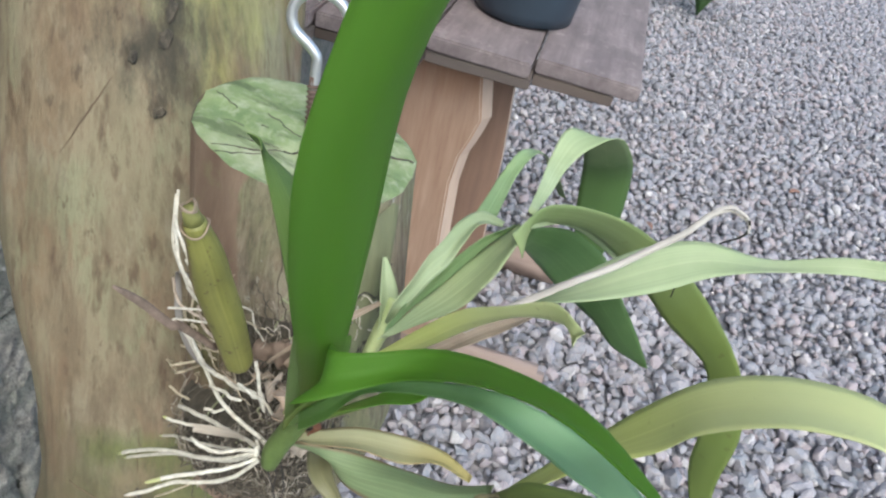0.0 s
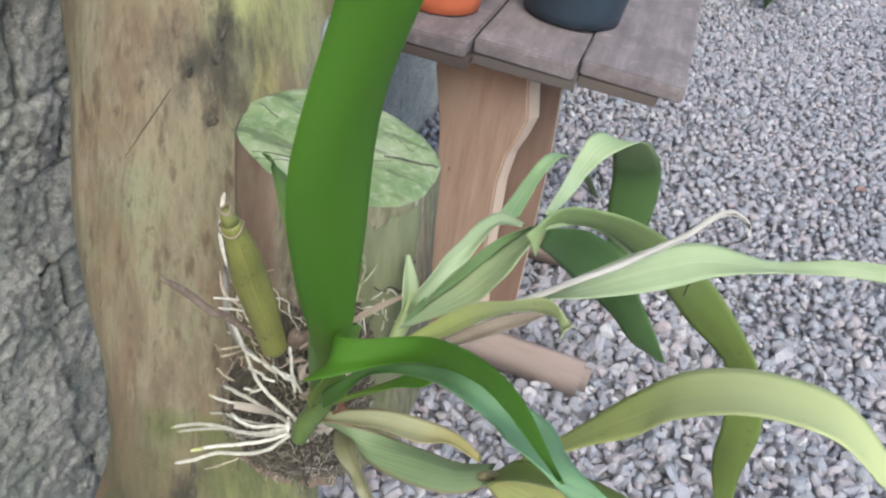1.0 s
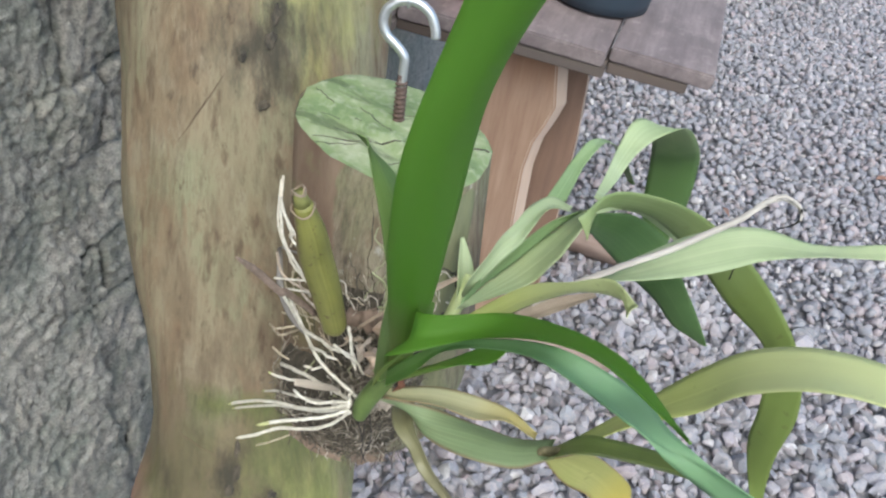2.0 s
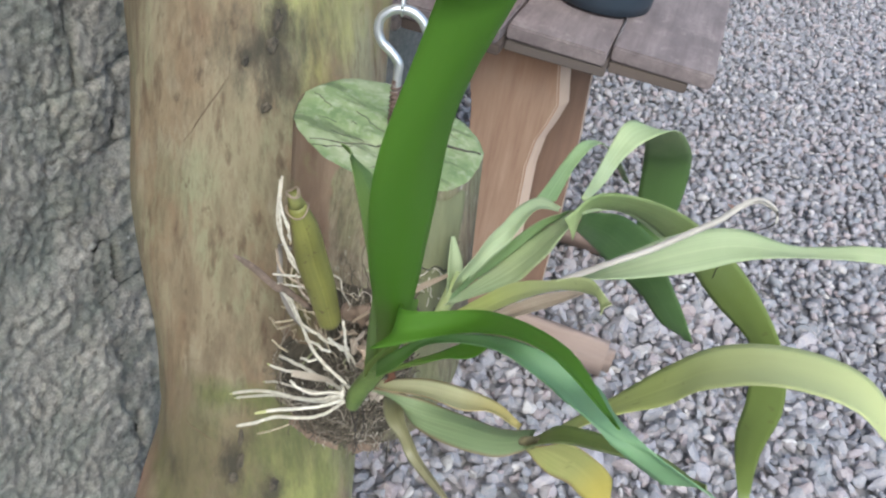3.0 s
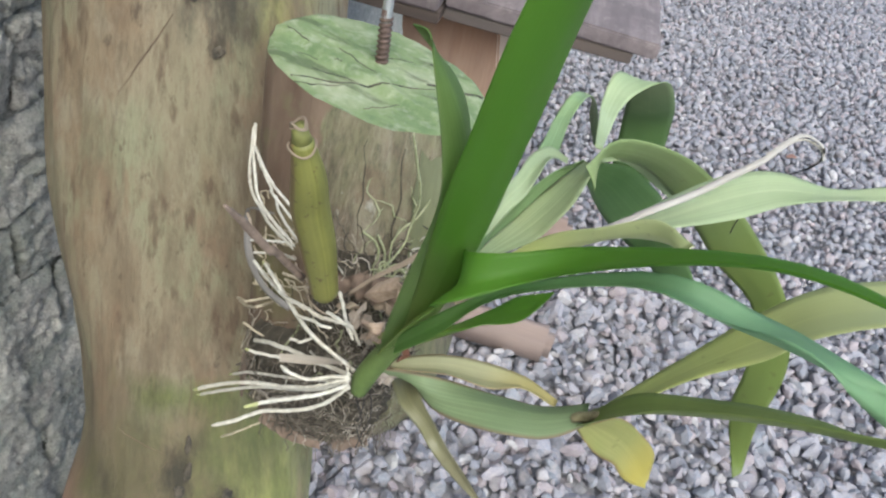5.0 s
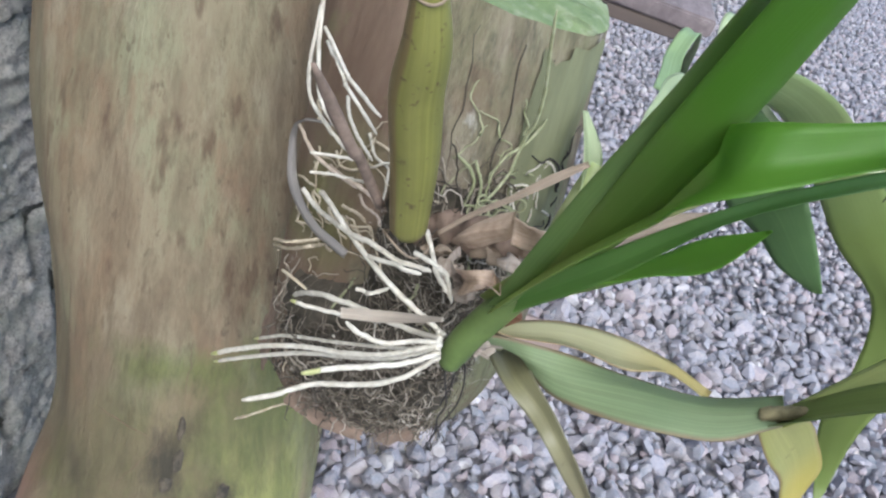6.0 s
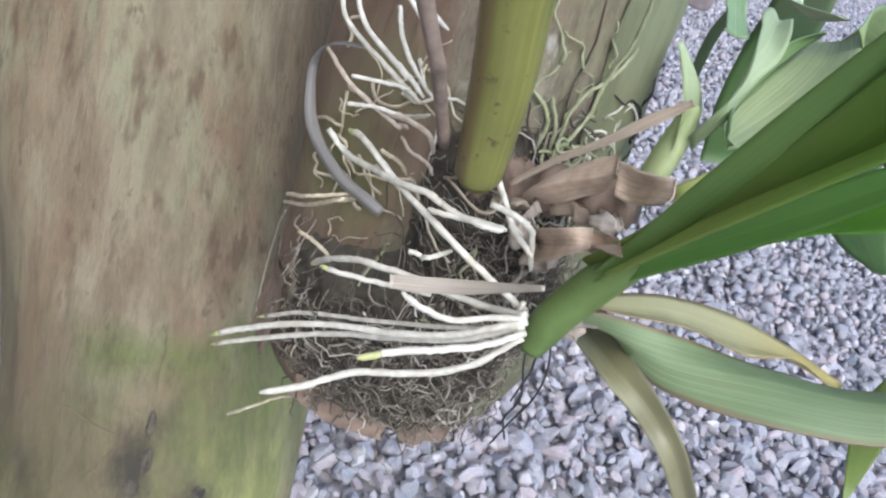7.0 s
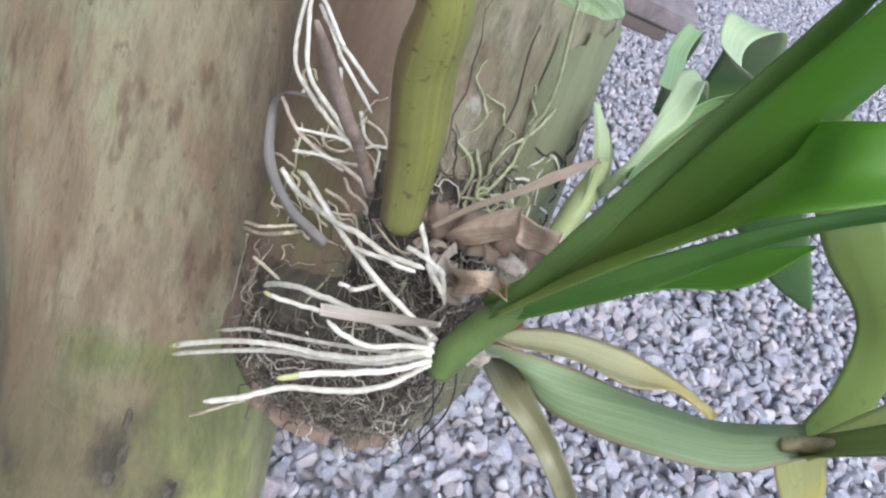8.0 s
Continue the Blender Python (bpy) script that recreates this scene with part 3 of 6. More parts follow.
FLANK_Z = (0.0, 0.25, 0.34, 0.40, 0.45, 0.50, 0.57, 0.63, 0.68, 0.74, 0.80, 0.88, 1.0, 3.2)
FLANK_R = (0.055, 0.048, 0.036, 0.020, 0.003, -0.006, -0.0085, -0.006, 0.0, 0.004, 0.002, -0.003, -0.005, 0.0)


def trunk_radius(a, z):
    """The trunk's radius: a slow taper, swellings on the flank by the wall, a root flare, shallow upright ridges."""
    d = Vector((math.cos(a), math.sin(a), 0))
    base = TRUNK["r"] + TRUNK["k"] * (z - 0.9) + 0.05 * max(0.0, 0.35 - z) ** 1.5
    base += float(np.interp(z, FLANK_Z, FLANK_R)) * max(0.0, math.cos(a - math.radians(214))) ** 3
    ridge = 0.0011 * noise.noise(d * 8 + Vector((0, 0, z * 2.2))) + 0.0006 * noise.noise(d * 20 + Vector((3, 0, z * 5)))
    return base + ridge + 0.003 * noise.noise(d * 1.3 + Vector((0, 0, z * 3.5))) + 0.0025 * noise.noise(d * 5 + Vector((0, 0, z * 8))) + 0.0008 * noise.noise(d * 16 + Vector((0, 0, z * 22)))


def tree_trunk():
    verts, faces = [], []
    zs = np.concatenate([np.linspace(-0.05, 1.3, 150), np.linspace(1.35, 3.2, 20)])
    seg = 144
    for z in zs:
        c = trunk_axis(z)
        for a in np.linspace(0, 2 * math.pi, seg, endpoint=False):
            d = Vector((math.cos(a), math.sin(a), 0))
            r = trunk_radius(a, z)
            verts.append(c + d * r)
    for k in range(len(zs) - 1):
        for j in range(seg):
            a, b = k * seg + j, k * seg + (j + 1) % seg
            faces.append((a, b, b + seg, a + seg))
    faces.append(tuple(range((len(zs) - 1) * seg, len(zs) * seg)))
    origin = trunk_axis(0.0)
    e = thing("tree_trunk", origin, "smooth beige leaning tree trunk with green algae stains", "tree trunk")
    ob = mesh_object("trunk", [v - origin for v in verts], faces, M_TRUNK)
    ob.location = origin
    under(ob, e)
    return e


tree = tree_trunk()


def on_trunk(x, z, out=0.0):
    """The point of the trunk's front at height z over the given x, and the way out of it."""
    c = trunk_axis(z)
    r = TRUNK["r"]
    for _ in range(4):
        dx = max(-0.999, min(0.999, (x - c.x) / r))
        a = -math.acos(dx)
        r = trunk_radius(a, z) + out
    n = Vector((math.cos(a), math.sin(a), 0))
    return c + n * r, n


def bark_knot(x, z, w, h, seed, label="black rotted knot in the bark"):
    """A small rough scar in the bark with a ragged outline, sunk in the middle."""
    verts, faces, seg, rings = [], [], 26, 6
    for i in range(rings + 1):
        for k in range(seg):
            a = 2 * math.pi * k / seg
            q = i / rings * (0.8 + 0.35 * noise.noise(Vector((math.cos(a) * 1.5, math.sin(a) * 1.5, seed))) + 0.12 * noise.noise(Vector((math.cos(a) * 5, math.sin(a) * 5, seed))))
            p, n = on_trunk(x + math.cos(a) * w * q, z + math.sin(a) * h * q)
            verts.append(p + n * (0.0007 + 0.0012 * math.sin(min(i / rings, 1) * 3.1) - (0.0012 if i == rings else 0)))
    for i in range(rings):
        for k in range(seg):
            a, b = i * seg + k, i * seg + (k + 1) % seg
            faces.append((a, a + seg, b + seg, b))
    return under(mesh_object("knot", verts, faces, M_KNOT), tree, label)


def bark_scratch(x0, z0, x1, z1, w, material):
    """A fine dark crack in the bark."""
    path = []
    for q in np.linspace(0, 1, 14):
        p, n = on_trunk(x0 + (x1 - x0) * q + 0.002 * noise.noise(Vector((q * 6, x0 * 30, 0))), z0 + (z1 - z0) * q)
        path.append(p + n * 0.001)
    return under(tube("bark_crack", path, [w * (0.3 + math.sin(math.pi * min(0.95, 0.1 + q))) for q in np.linspace(0, 0.9, 14)], material, 5), tree)


bark_scratch(-0.170, 0.922, -0.203, 0.860, 0.0005, M_SCRATCH)
bark_scratch(-0.188, 0.549, -0.143, 0.539, 0.0004, M_SCRATCH)
bark_scratch(-0.137, 0.534, -0.171, 0.471, 0.0003, M_SCRATCH)
bark_scratch(-0.129, 0.627, -0.126, 0.575, 0.0003, M_SCRATCH)
bark_knot(-0.159, 0.936, 0.0040, 0.0060, 1)
bark_knot(-0.142, 0.967, 0.0034, 0.0110, 2)
bark_knot(-0.143, 0.949, 0.0052, 0.0085, 3)
bark_knot(-0.141, 0.898, 0.0044, 0.0060, 4, "small brown knot in the bark")
bark_knot(-0.124, 0.548, 0.0040, 0.0130, 5)
bark_knot(-0.121, 0.518, 0.0058, 0.0130, 6)
bark_knot(-0.126, 0.495, 0.0060, 0.0110, 7)
bark_knot(-0.085, 0.486, 0.0060, 0.0120, 8)

# ---------------------------------------------------------------- table with pots
TOP_Z = 0.762


def slab_leg(y):
    """A live-edged slab leg with a wavy side."""
    bm = bmesh.new()
    profile = [(0.012, 0.735), (0.013, 0.70), (0.022, 0.65), (0.030, 0.61), (0.020, 0.57), (0.006, 0.53), (0.000, 0.47), (0.004, 0.38), (0.010, 0.28), (0.020, 0.18), (0.03, 0.085)]
    left = [(-0.160, 0.735), (-0.150, 0.66), (-0.128, 0.56), (-0.118, 0.45), (-0.122, 0.32), (-0.13, 0.2), (-0.14, 0.085)]
    rim = [*profile, *reversed(left)]
    front = [bm.verts.new((x - 0.016, y, z)) for x, z in rim]
    back = [bm.verts.new((x - 0.001, y + 0.036, z)) for x, z in rim]
    bm.faces.new(front)
    bm.faces.new(list(reversed(back)))
    n = len(rim)
    for i in range(n):
        bm.faces.new((front[(i + 1) % n], front[i], back[i], back[(i + 1) % n]))
    bmesh.ops.recalc_face_normals(bm, faces=bm.faces)
    sharp = [e for e in bm.edges if len(e.link_faces) == 2 and e.calc_face_angle() > 0.9]
    bmesh.ops.bevel(bm, geom=sharp, offset=0.003, segments=2, affect="EDGES")
    # right-hand sawn faces take a paler timber: light put into their colour
    for f in bm.faces:
        f.material_index = 1 if f.normal.x > 0.3 else 0
    return bm


def garden_table():
    e = thing("garden_table", (-0.1, 1.7, 0), "rustic garden table of weathered planks on slab legs", "table")
    planks = ((-0.437, -0.264, 1.375), (-0.260, -0.093, 1.395), (-0.088, 0.077, 1.425), (0.082, 0.246, 1.452))
    for k, (x0, x1, y0) in enumerate(planks):
        y1 = 2.15 + 0.01 * (k % 2)
        bm = board(x1 - x0, y1 - y0, 0.025, 0.003, 0.0014, 14, k + 1)
        part("plank", moved(bm, Matrix.Translation(((x0 + x1) / 2, (y0 + y1) / 2, TOP_Z - 0.0135)) @ Matrix.Rotation(0.012 * (k - 1), 4, "Y")), M_PLANK, e, "weathered grey plank")
        end = x1 - 0.035 if k == 3 else x1 + 0.004
        # near-black boards: the shadow line below the planks is put into their colour
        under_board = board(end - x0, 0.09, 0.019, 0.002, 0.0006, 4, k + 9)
        part("under_board", moved(under_board, Matrix.Translation(((x0 + end) / 2, y0 + 0.049, TOP_Z - 0.0365))), M_UNDER, e, "dark board under the plank, shade in its colour")
    for y in (1.50, 1.93):
        part("leg", slab_leg(y), M_LEG, e, "pinkish slab leg with a wavy sawn edge coloured as lit").data.materials.append(M_LEG_EDGE)
        foot = board(0.60, 0.055, 0.095, 0.018, 0.001, 4, 3)
        part("foot", moved(foot, Matrix.Translation((-0.028, y + 0.022, 0.045))), M_FOOT, e, "rounded timber foot on the gravel", True)
    # boards added below the joints so that the gaps look dark
    for x in (-0.262, -0.0905):
        part("bearer", moved(board(0.07, 0.66, 0.012, 0.002, 0, 0), Matrix.Translation((x, 1.79, TOP_Z - 0.0385))), M_LEG_SHADED, e, "added dark board closing the joint of two planks")
    inner = bmesh.new()
    rim = [(0.040, 0.728), (0.048, 0.65), (0.060, 0.51), (0.066, 0.30), (0.070, 0.095), (-0.10, 0.095), (-0.09, 0.45), (-0.11, 0.728)]
    layers = [[inner.verts.new((x, y, z)) for x, z in rim] for y in (1.588, 1.618)]
    inner.faces.new(layers[0])
    inner.faces.new(layers[1][::-1])
    for i in range(len(rim)):
        j = (i + 1) % len(rim)
        inner.faces.new((layers[0][j], layers[0][i], layers[1][i], layers[1][j]))
    bmesh.ops.recalc_face_normals(inner, faces=inner.faces)
    # same paler timber for this slab's right edge, coloured as if lit
    for f in inner.faces:
        f.material_index = 1 if f.normal.x > 0.3 else 0
    part("inner_slab", inner, M_LEG_SHADED, e, "reddish-brown inner slab with a pale edge").data.materials.append(M_LEG_EDGE)
    for y in (1.49, 1.92):
        part("batten", moved(board(0.40, 0.06, 0.022, 0.004, 0, 0), Matrix.Translation((-0.225, y + 0.045, TOP_Z - 0.043))), M_LEG_SHADED, e, "reddish-brown batten under the planks")
    return e


garden_table()


def flower_pot(name, x, y, r, h, material, label):
    e = thing(name, (x, y, TOP_Z + 0.001), label, "flower pot")
    body = lathe("body", [(r * 0.9, 0.0), (r, 0.003), (r * 1.02, 0.02), (r * 1.22, h * 0.82), (r * 1.23, h * 0.84), (r * 1.3, h * 0.845), (r * 1.31, h), (r * 1.25, h), (r * 1.2, h * 0.84), (r * 1.15, h * 0.8)], material, 48, (x, y, TOP_Z + 0.001))
    under(body, e)
    soil = lathe("soil", [(r * 1.17, h * 0.83), (r * 0.6, h * 0.85), (0.002, h * 0.86)], M_SOIL, 32, (x, y, TOP_Z + 0.001))
    under(soil, e)
    return e


flower_pot("flower_pot", 0.025, 1.648, 0.086, 0.17, M_POT_DARK, "dark blue plastic flower pot on the planks")
flower_pot("flower_pot", -0.185, 1.535, 0.068, 0.13, M_POT_RED, "small terracotta orange flower pot on the planks")

# ---------------------------------------------------------------- hanging log
M_LEAF_FRESH = leaf_material("fresh_green_leaf", (0.38, 0.46, 0.14), (0.29, 0.37, 0.105), vein=34, gloss=0.40, through_light=0.60, tip=(0.145, 0.315, 0.04), tip_from=0.24)
# darker copy of the fresh green: the short leaf's shade sits in its colour
M_LEAF_SHADE = leaf_material("shaded_green_leaf", (0.25, 0.37, 0.11), (0.17, 0.28, 0.075), vein=34, gloss=0.42, through_light=0.4)
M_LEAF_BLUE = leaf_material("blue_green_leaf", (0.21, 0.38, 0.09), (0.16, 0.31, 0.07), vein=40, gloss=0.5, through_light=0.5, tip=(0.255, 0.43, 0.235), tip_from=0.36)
M_LEAF_PALE = leaf_material("pale_green_leaf", (0.55, 0.64, 0.40), (0.42, 0.52, 0.29), vein=26, gloss=0.5, ribs=0.35)
M_LEAF_RIBBED = leaf_material("ribbed_pale_leaf", (0.56, 0.64, 0.37), (0.40, 0.50, 0.25), vein=24, gloss=0.5, ribs=0.55)
M_LEAF_MID = leaf_material("mid_green_leaf", (0.30, 0.42, 0.20), (0.20, 0.32, 0.135), vein=24, gloss=0.45, ribs=0.4)
M_LEAF_BACK = leaf_material("green_leaf_with_dark_tip", (0.40, 0.53, 0.28), (0.28, 0.42, 0.19), vein=18, gloss=0.42, ribs=0.45, tip=(0.11, 0.19, 0.06), tip_from=0.66, through_light=0.25)
M_LEAF_ARCH = leaf_material("arching_leaf", (0.40, 0.49, 0.24), (0.29, 0.39, 0.16), vein=28, gloss=0.45, spots=0.3, tip=(0.19, 0.255, 0.065), tip_from=0.30)
# past the fold the hanging part's shade is painted in as a dark tip
M_LEAF_FOLD = leaf_material("pale_leaf_shaded_past_fold", (0.52, 0.61, 0.36), (0.40, 0.49, 0.25), vein=26, gloss=0.45, tip=(0.075, 0.14, 0.04), tip_from=0.44, through_light=0.06)
M_LEAF_LIME = leaf_material("yellow_green_leaf", (0.56, 0.61, 0.235), (0.47, 0.53, 0.18), vein=24, spots=0.35, tip=(0.55, 0.60, 0.30), tip_from=0.4)
M_LEAF_YELLOW = leaf_material("yellowing_leaf", (0.50, 0.49, 0.19), (0.38, 0.40, 0.14), vein=22, spots=0.6, tip=(0.56, 0.49, 0.12), tip_from=0.6, rim=(0.36, 0.26, 0.12))
M_LEAF_STRAW = leaf_material("straw_yellow_leaf", (0.56, 0.55, 0.33), (0.45, 0.44, 0.24), vein=18, spots=0.5, rim=(0.36, 0.27, 0.15), tip=(0.56, 0.48, 0.20), tip_from=0.7)
M_LEAF_OLIVE = leaf_material("olive_leaf", (0.30, 0.38, 0.12), (0.21, 0.28, 0.085), vein=30, spots=0.4)
M_LEAF_DARK = leaf_material("dark_green_leaf", (0.15, 0.26, 0.095), (0.095, 0.185, 0.065), vein=30, spots=0.3)
M_LEAF_SHEATH = leaf_material("grey_green_sheath", (0.32, 0.41, 0.215), (0.235, 0.32, 0.16), vein=44, gloss=0.5, through_light=0.2, ribs=0.55, rim=(0.26, 0.21, 0.13))
M_LEAF_OLD = leaf_material("old_leaf_stalk", (0.255, 0.25, 0.135), (0.185, 0.165, 0.10), vein=10, spots=0.5, through_light=0.1, ribs=0.2, rim=(0.19, 0.18, 0.115))
M_CANE = leaf_material("green_cane", (0.29, 0.29, 0.075), (0.175, 0.175, 0.05), vein=14, gloss=0.42, spots=0.85, through_light=0.03, ribs=0.32, speckle=(210, 0.615), rim=(0.165, 0.125, 0.05))
M_DRY = leaf_material("dry_tan_sheath", (0.52, 0.43, 0.325), (0.30, 0.225, 0.16), vein=26, gloss=0.75, spots=0.5, through_light=0.10, ribs=0.7)
M_HUSK = husk_material("ribbed_brown_husk")
M_STALK = plain("dull_brown_stalk", (0.30, 0.225, 0.18), 0.8, 0, 0.45, 180, 0.4)
M_SHOOT = plain("green_shoot_base", (0.125, 0.185, 0.05), 0.5, 0, 0.4, 70, 0.25)
M_STEM = plain("pale_green_stem", (0.56, 0.64, 0.31), 0.5, 0, 0.25, 60, 0.2)
M_STRAW = leaf_material("bleached_straw", (0.62, 0.59, 0.54), (0.42, 0.38, 0.34), vein=10, gloss=0.7, spots=0.5, through_light=0.1)
M_ROOT = root_material("white_root", (0.50, 0.465, 0.39), (0.70, 0.67, 0.585))
M_ROOT_PINK = root_material("pinkish_root", (0.42, 0.335, 0.26), (0.58, 0.49, 0.40))
M_ROOT_OLD = root_material("tan_old_root", (0.40, 0.335, 0.235), (0.60, 0.53, 0.40))
M_ROOT_TIP = root_material("green_root_tip", (0.36, 0.375, 0.14), (0.50, 0.50, 0.25), 0.6)
M_BRACT = leaf_material("brown_papery_bract", (0.66, 0.58, 0.50), (0.40, 0.325, 0.26), vein=9, gloss=0.85, spots=0.8, through_light=0.1, ribs=0.6)
M_BRACT_RED = leaf_material("rusty_bract", (0.20, 0.085, 0.05), (0.12, 0.05, 0.03), vein=12, gloss=0.7, through_light=0.15)
M_BARK_PINK = plain("pinkish_inner_bark", (0.31, 0.225, 0.17), 0.9, 0, 0.6, 70, 0.8)
M_BARK_GREEN = simple_wood("green_mossy_bark", (0.105, 0.115, 0.055), (0.20, 0.215, 0.11), (1, 1, 0.12), 0.85, 70, (0.15, 0.12, 0.08))
M_ROOT_MOSSY = root_material("mossy_root", (0.25, 0.275, 0.14), (0.40, 0.41, 0.26))
M_FIBRE = fibre_material("dark_root_fibre")
M_PEAT = plain("dark_peaty_moss", (0.098, 0.085, 0.064), 0.98, 0, 0.6, 150, 1.0)
M_GREY_SHEATH = leaf_material("grey_dry_sheath", (0.37, 0.345, 0.325), (0.27, 0.25, 0.235), vein=14, gloss=0.7, through_light=0.1, ribs=0.5)
M_CREAM = leaf_material("cream_dry_sheath", (0.80, 0.72, 0.61), (0.64, 0.555, 0.455), vein=16, gloss=0.75, through_light=0.1, ribs=0.75, spots=0.3)
M_NODE = plain("brown_node", (0.36, 0.31, 0.17), 0.85, 0, 0.6, 160, 0.8)
M_STUB = plain("dull_green_stub", (0.22, 0.225, 0.07), 0.6, 0, 0.4, 120)
M_BLACK = plain("dark_thread", (0.035, 0.03, 0.028), 0.7)

LOG = dict(x=-0.0109, y=0.7360, lx=-0.0700, ly=0.1300, r=0.0708, k=-0.0360)
LOG_UP = Vector((LOG["lx"], LOG["ly"], 1)).normalized()
LOG_BOTTOM = 0.689


def log_axis(z):
    return Vector((LOG["x"] + LOG["lx"] * (z - 0.94), LOG["y"] + LOG["ly"] * (z - 0.94), z))


def face_z(dx, dy):
    """Height of the cut face over the point that lies dx, dy from the axis."""
    return 0.9390 - 0.15 * dx - 0.05 * dy + 0.0015 * noise.noise(Vector((dx * 60, dy * 60, 0)))


def log_radius(a, z):
    d = Vector((math.cos(a), math.sin(a), 0))
    r = LOG["r"] + LOG["k"] * (z - 0.94)
    taper = 1.0 - (0.22 + 0.16 * math.cos(a)) * max(0.0, (0.76 - z) / 0.094) ** 2
    return r * taper + 0.0035 * noise.noise(d * 2.2 + Vector((0, 0, z * 8))) + 0.0012 * noise.noise(d * 9 + Vector((0, 0, z * 10)))


def hanging_log():
    origin = log_axis(LOG_BOTTOM)
    e = thing("hanging_log", origin, "short weathered log with algae-green sawn end hanging from a hook", "log")
    seg, verts, faces = 64, [], []
    levels = np.linspace(0, 1, 34)
    for f in levels:
        for a in np.linspace(0, 2 * math.pi, seg, endpoint=False):
            z = LOG_BOTTOM + (0.937 - LOG_BOTTOM) * f
            r = log_radius(a, z)
            c = log_axis(z)
            dx, dy = math.cos(a) * r, math.sin(a) * r
            zz = z + (face_z(dx, dy) - 0.9385) * f**3
            verts.append(Vector((c.x + dx, c.y + dy, zz)) - origin)
    for k in range(len(levels) - 1):
        for j in range(seg):
            a, b = k * seg + j, k * seg + (j + 1) % seg
            faces.append((a, b, b + seg, a + seg))
    faces.append(tuple(range(seg - 1, -1, -1)))
    body = mesh_object("log_body", verts, faces, M_LOG)
    body.location = origin
    under(body, e)
    # cut end: a rough disc with raised rim
    verts, faces, rings = [], [], 14
    c = log_axis(0.937)
    for i in range(rings + 1):
        for a in np.linspace(0, 2 * math.pi, seg, endpoint=False):
            r = log_radius(a, 0.937) * i / rings * (1.0 if i < rings else 1.003)
            dx, dy = math.cos(a) * r, math.sin(a) * r
            step = 0.004 if dy < -0.022 - 0.25 * dx else 0.0
            verts.append((c.x + dx, c.y + dy, face_z(dx, dy) + 0.0012 - step - (0.0022 if i == rings else 0) + 0.0006 * noise.noise(Vector((dx * 300, dy * 300, 1)))))
    for i in range(rings):
        for j in range(seg):
            a, b = i * seg + j, i * seg + (j + 1) % seg
            faces.append((a, a + seg, b + seg, b))
    under(mesh_object("cut_face", verts, faces, M_FACE), e, "green algae-covered sawn end")
    # drying cracks that run out from the heart
    rng = random.Random(4)
    for x0, y0, x1, y1, w in ((0.030, 0.004, 0.066, 0.021, 0.0013), (-0.040, -0.052, 0.037, 0.001, 0.0007), (-0.066, 0.001, -0.047, -0.007, 0.0005), (-0.030, 0.001, 0.001, -0.010, 0.0006), (-0.035, -0.031, -0.004, -0.026, 0.0005), (-0.036, -0.057, -0.010, -0.036, 0.0005), (0.025, 0.036, 0.047, 0.028, 0.0004), (0.006, -0.054, 0.023, -0.031, 0.0005), (-0.012, 0.010, 0.018, 0.030, 0.0004), (-0.052, -0.020, -0.020, -0.014, 0.0004)):
        path = []
        for s in np.linspace(0, 1, 11):
            dx = x0 + (x1 - x0) * s + 0.0022 * noise.noise(Vector((s * 5, x0 * 90, 0)))
            dy = y0 + (y1 - y0) * s + 0.0022 * noise.noise(Vector((s * 5, y0 * 90, 4)))
            path.append((c.x + dx, c.y + dy, face_z(dx, dy) + 0.0011 - (0.004 if dy < -0.022 - 0.25 * dx else 0)))
        rad = [w * (0.35 + 0.65 * math.sin(math.pi * min(0.97, 0.12 + 0.8 * q))) for q in np.linspace(0, 1, 11)]
        under(tube("crack", path, rad, M_KNOT, 5), e, "dark drying crack")
    return e


log = hanging_log()
SCREW = Vector((-0.013, 0.744, 0.938))
HOOK_RIGHT = Vector((0.967, 0.25, 0)).normalized()


def hook_point(u, v):
    return SCREW + HOOK_RIGHT * u + LOG_UP * v * 0.9


def eye_screw():
    under(tube("screw_shank", [hook_point(0, -0.012), hook_point(0, 0.040)], [0.0034, 0.0034], M_RUST, 12), log, "rusty screw shank")
    pitch, turns = 0.0034, 10
    path = [hook_point(0, 0) + LOG_UP * (pitch * a / (2 * math.pi)) + (HOOK_RIGHT * math.cos(a) + LOG_UP.cross(HOOK_RIGHT) * math.sin(a)) * 0.0036 for a in np.linspace(-2, 2 * math.pi * turns * 0.93, 150)]
    under(tube("thread", path, [0.0011] * len(path), M_RUST, 6), log, "rusty screw thread")
    bend = [(0, 0.030), (0.0003, 0.045), (0.0002, 0.054), (-0.006, 0.062), (-0.0135, 0.069), (-0.0165, 0.078), (-0.0145, 0.088), (-0.006, 0.0955), (0.005, 0.0965), (0.014, 0.091), (0.019, 0.081), (0.0205, 0.072)]
    curve = spline([tuple(hook_point(u, v)) for u, v in bend], 60)
    under(tube("hook", curve, [0.0034] * 60, M_ZINC, 14), log, "shiny galvanised open hook")


eye_screw()


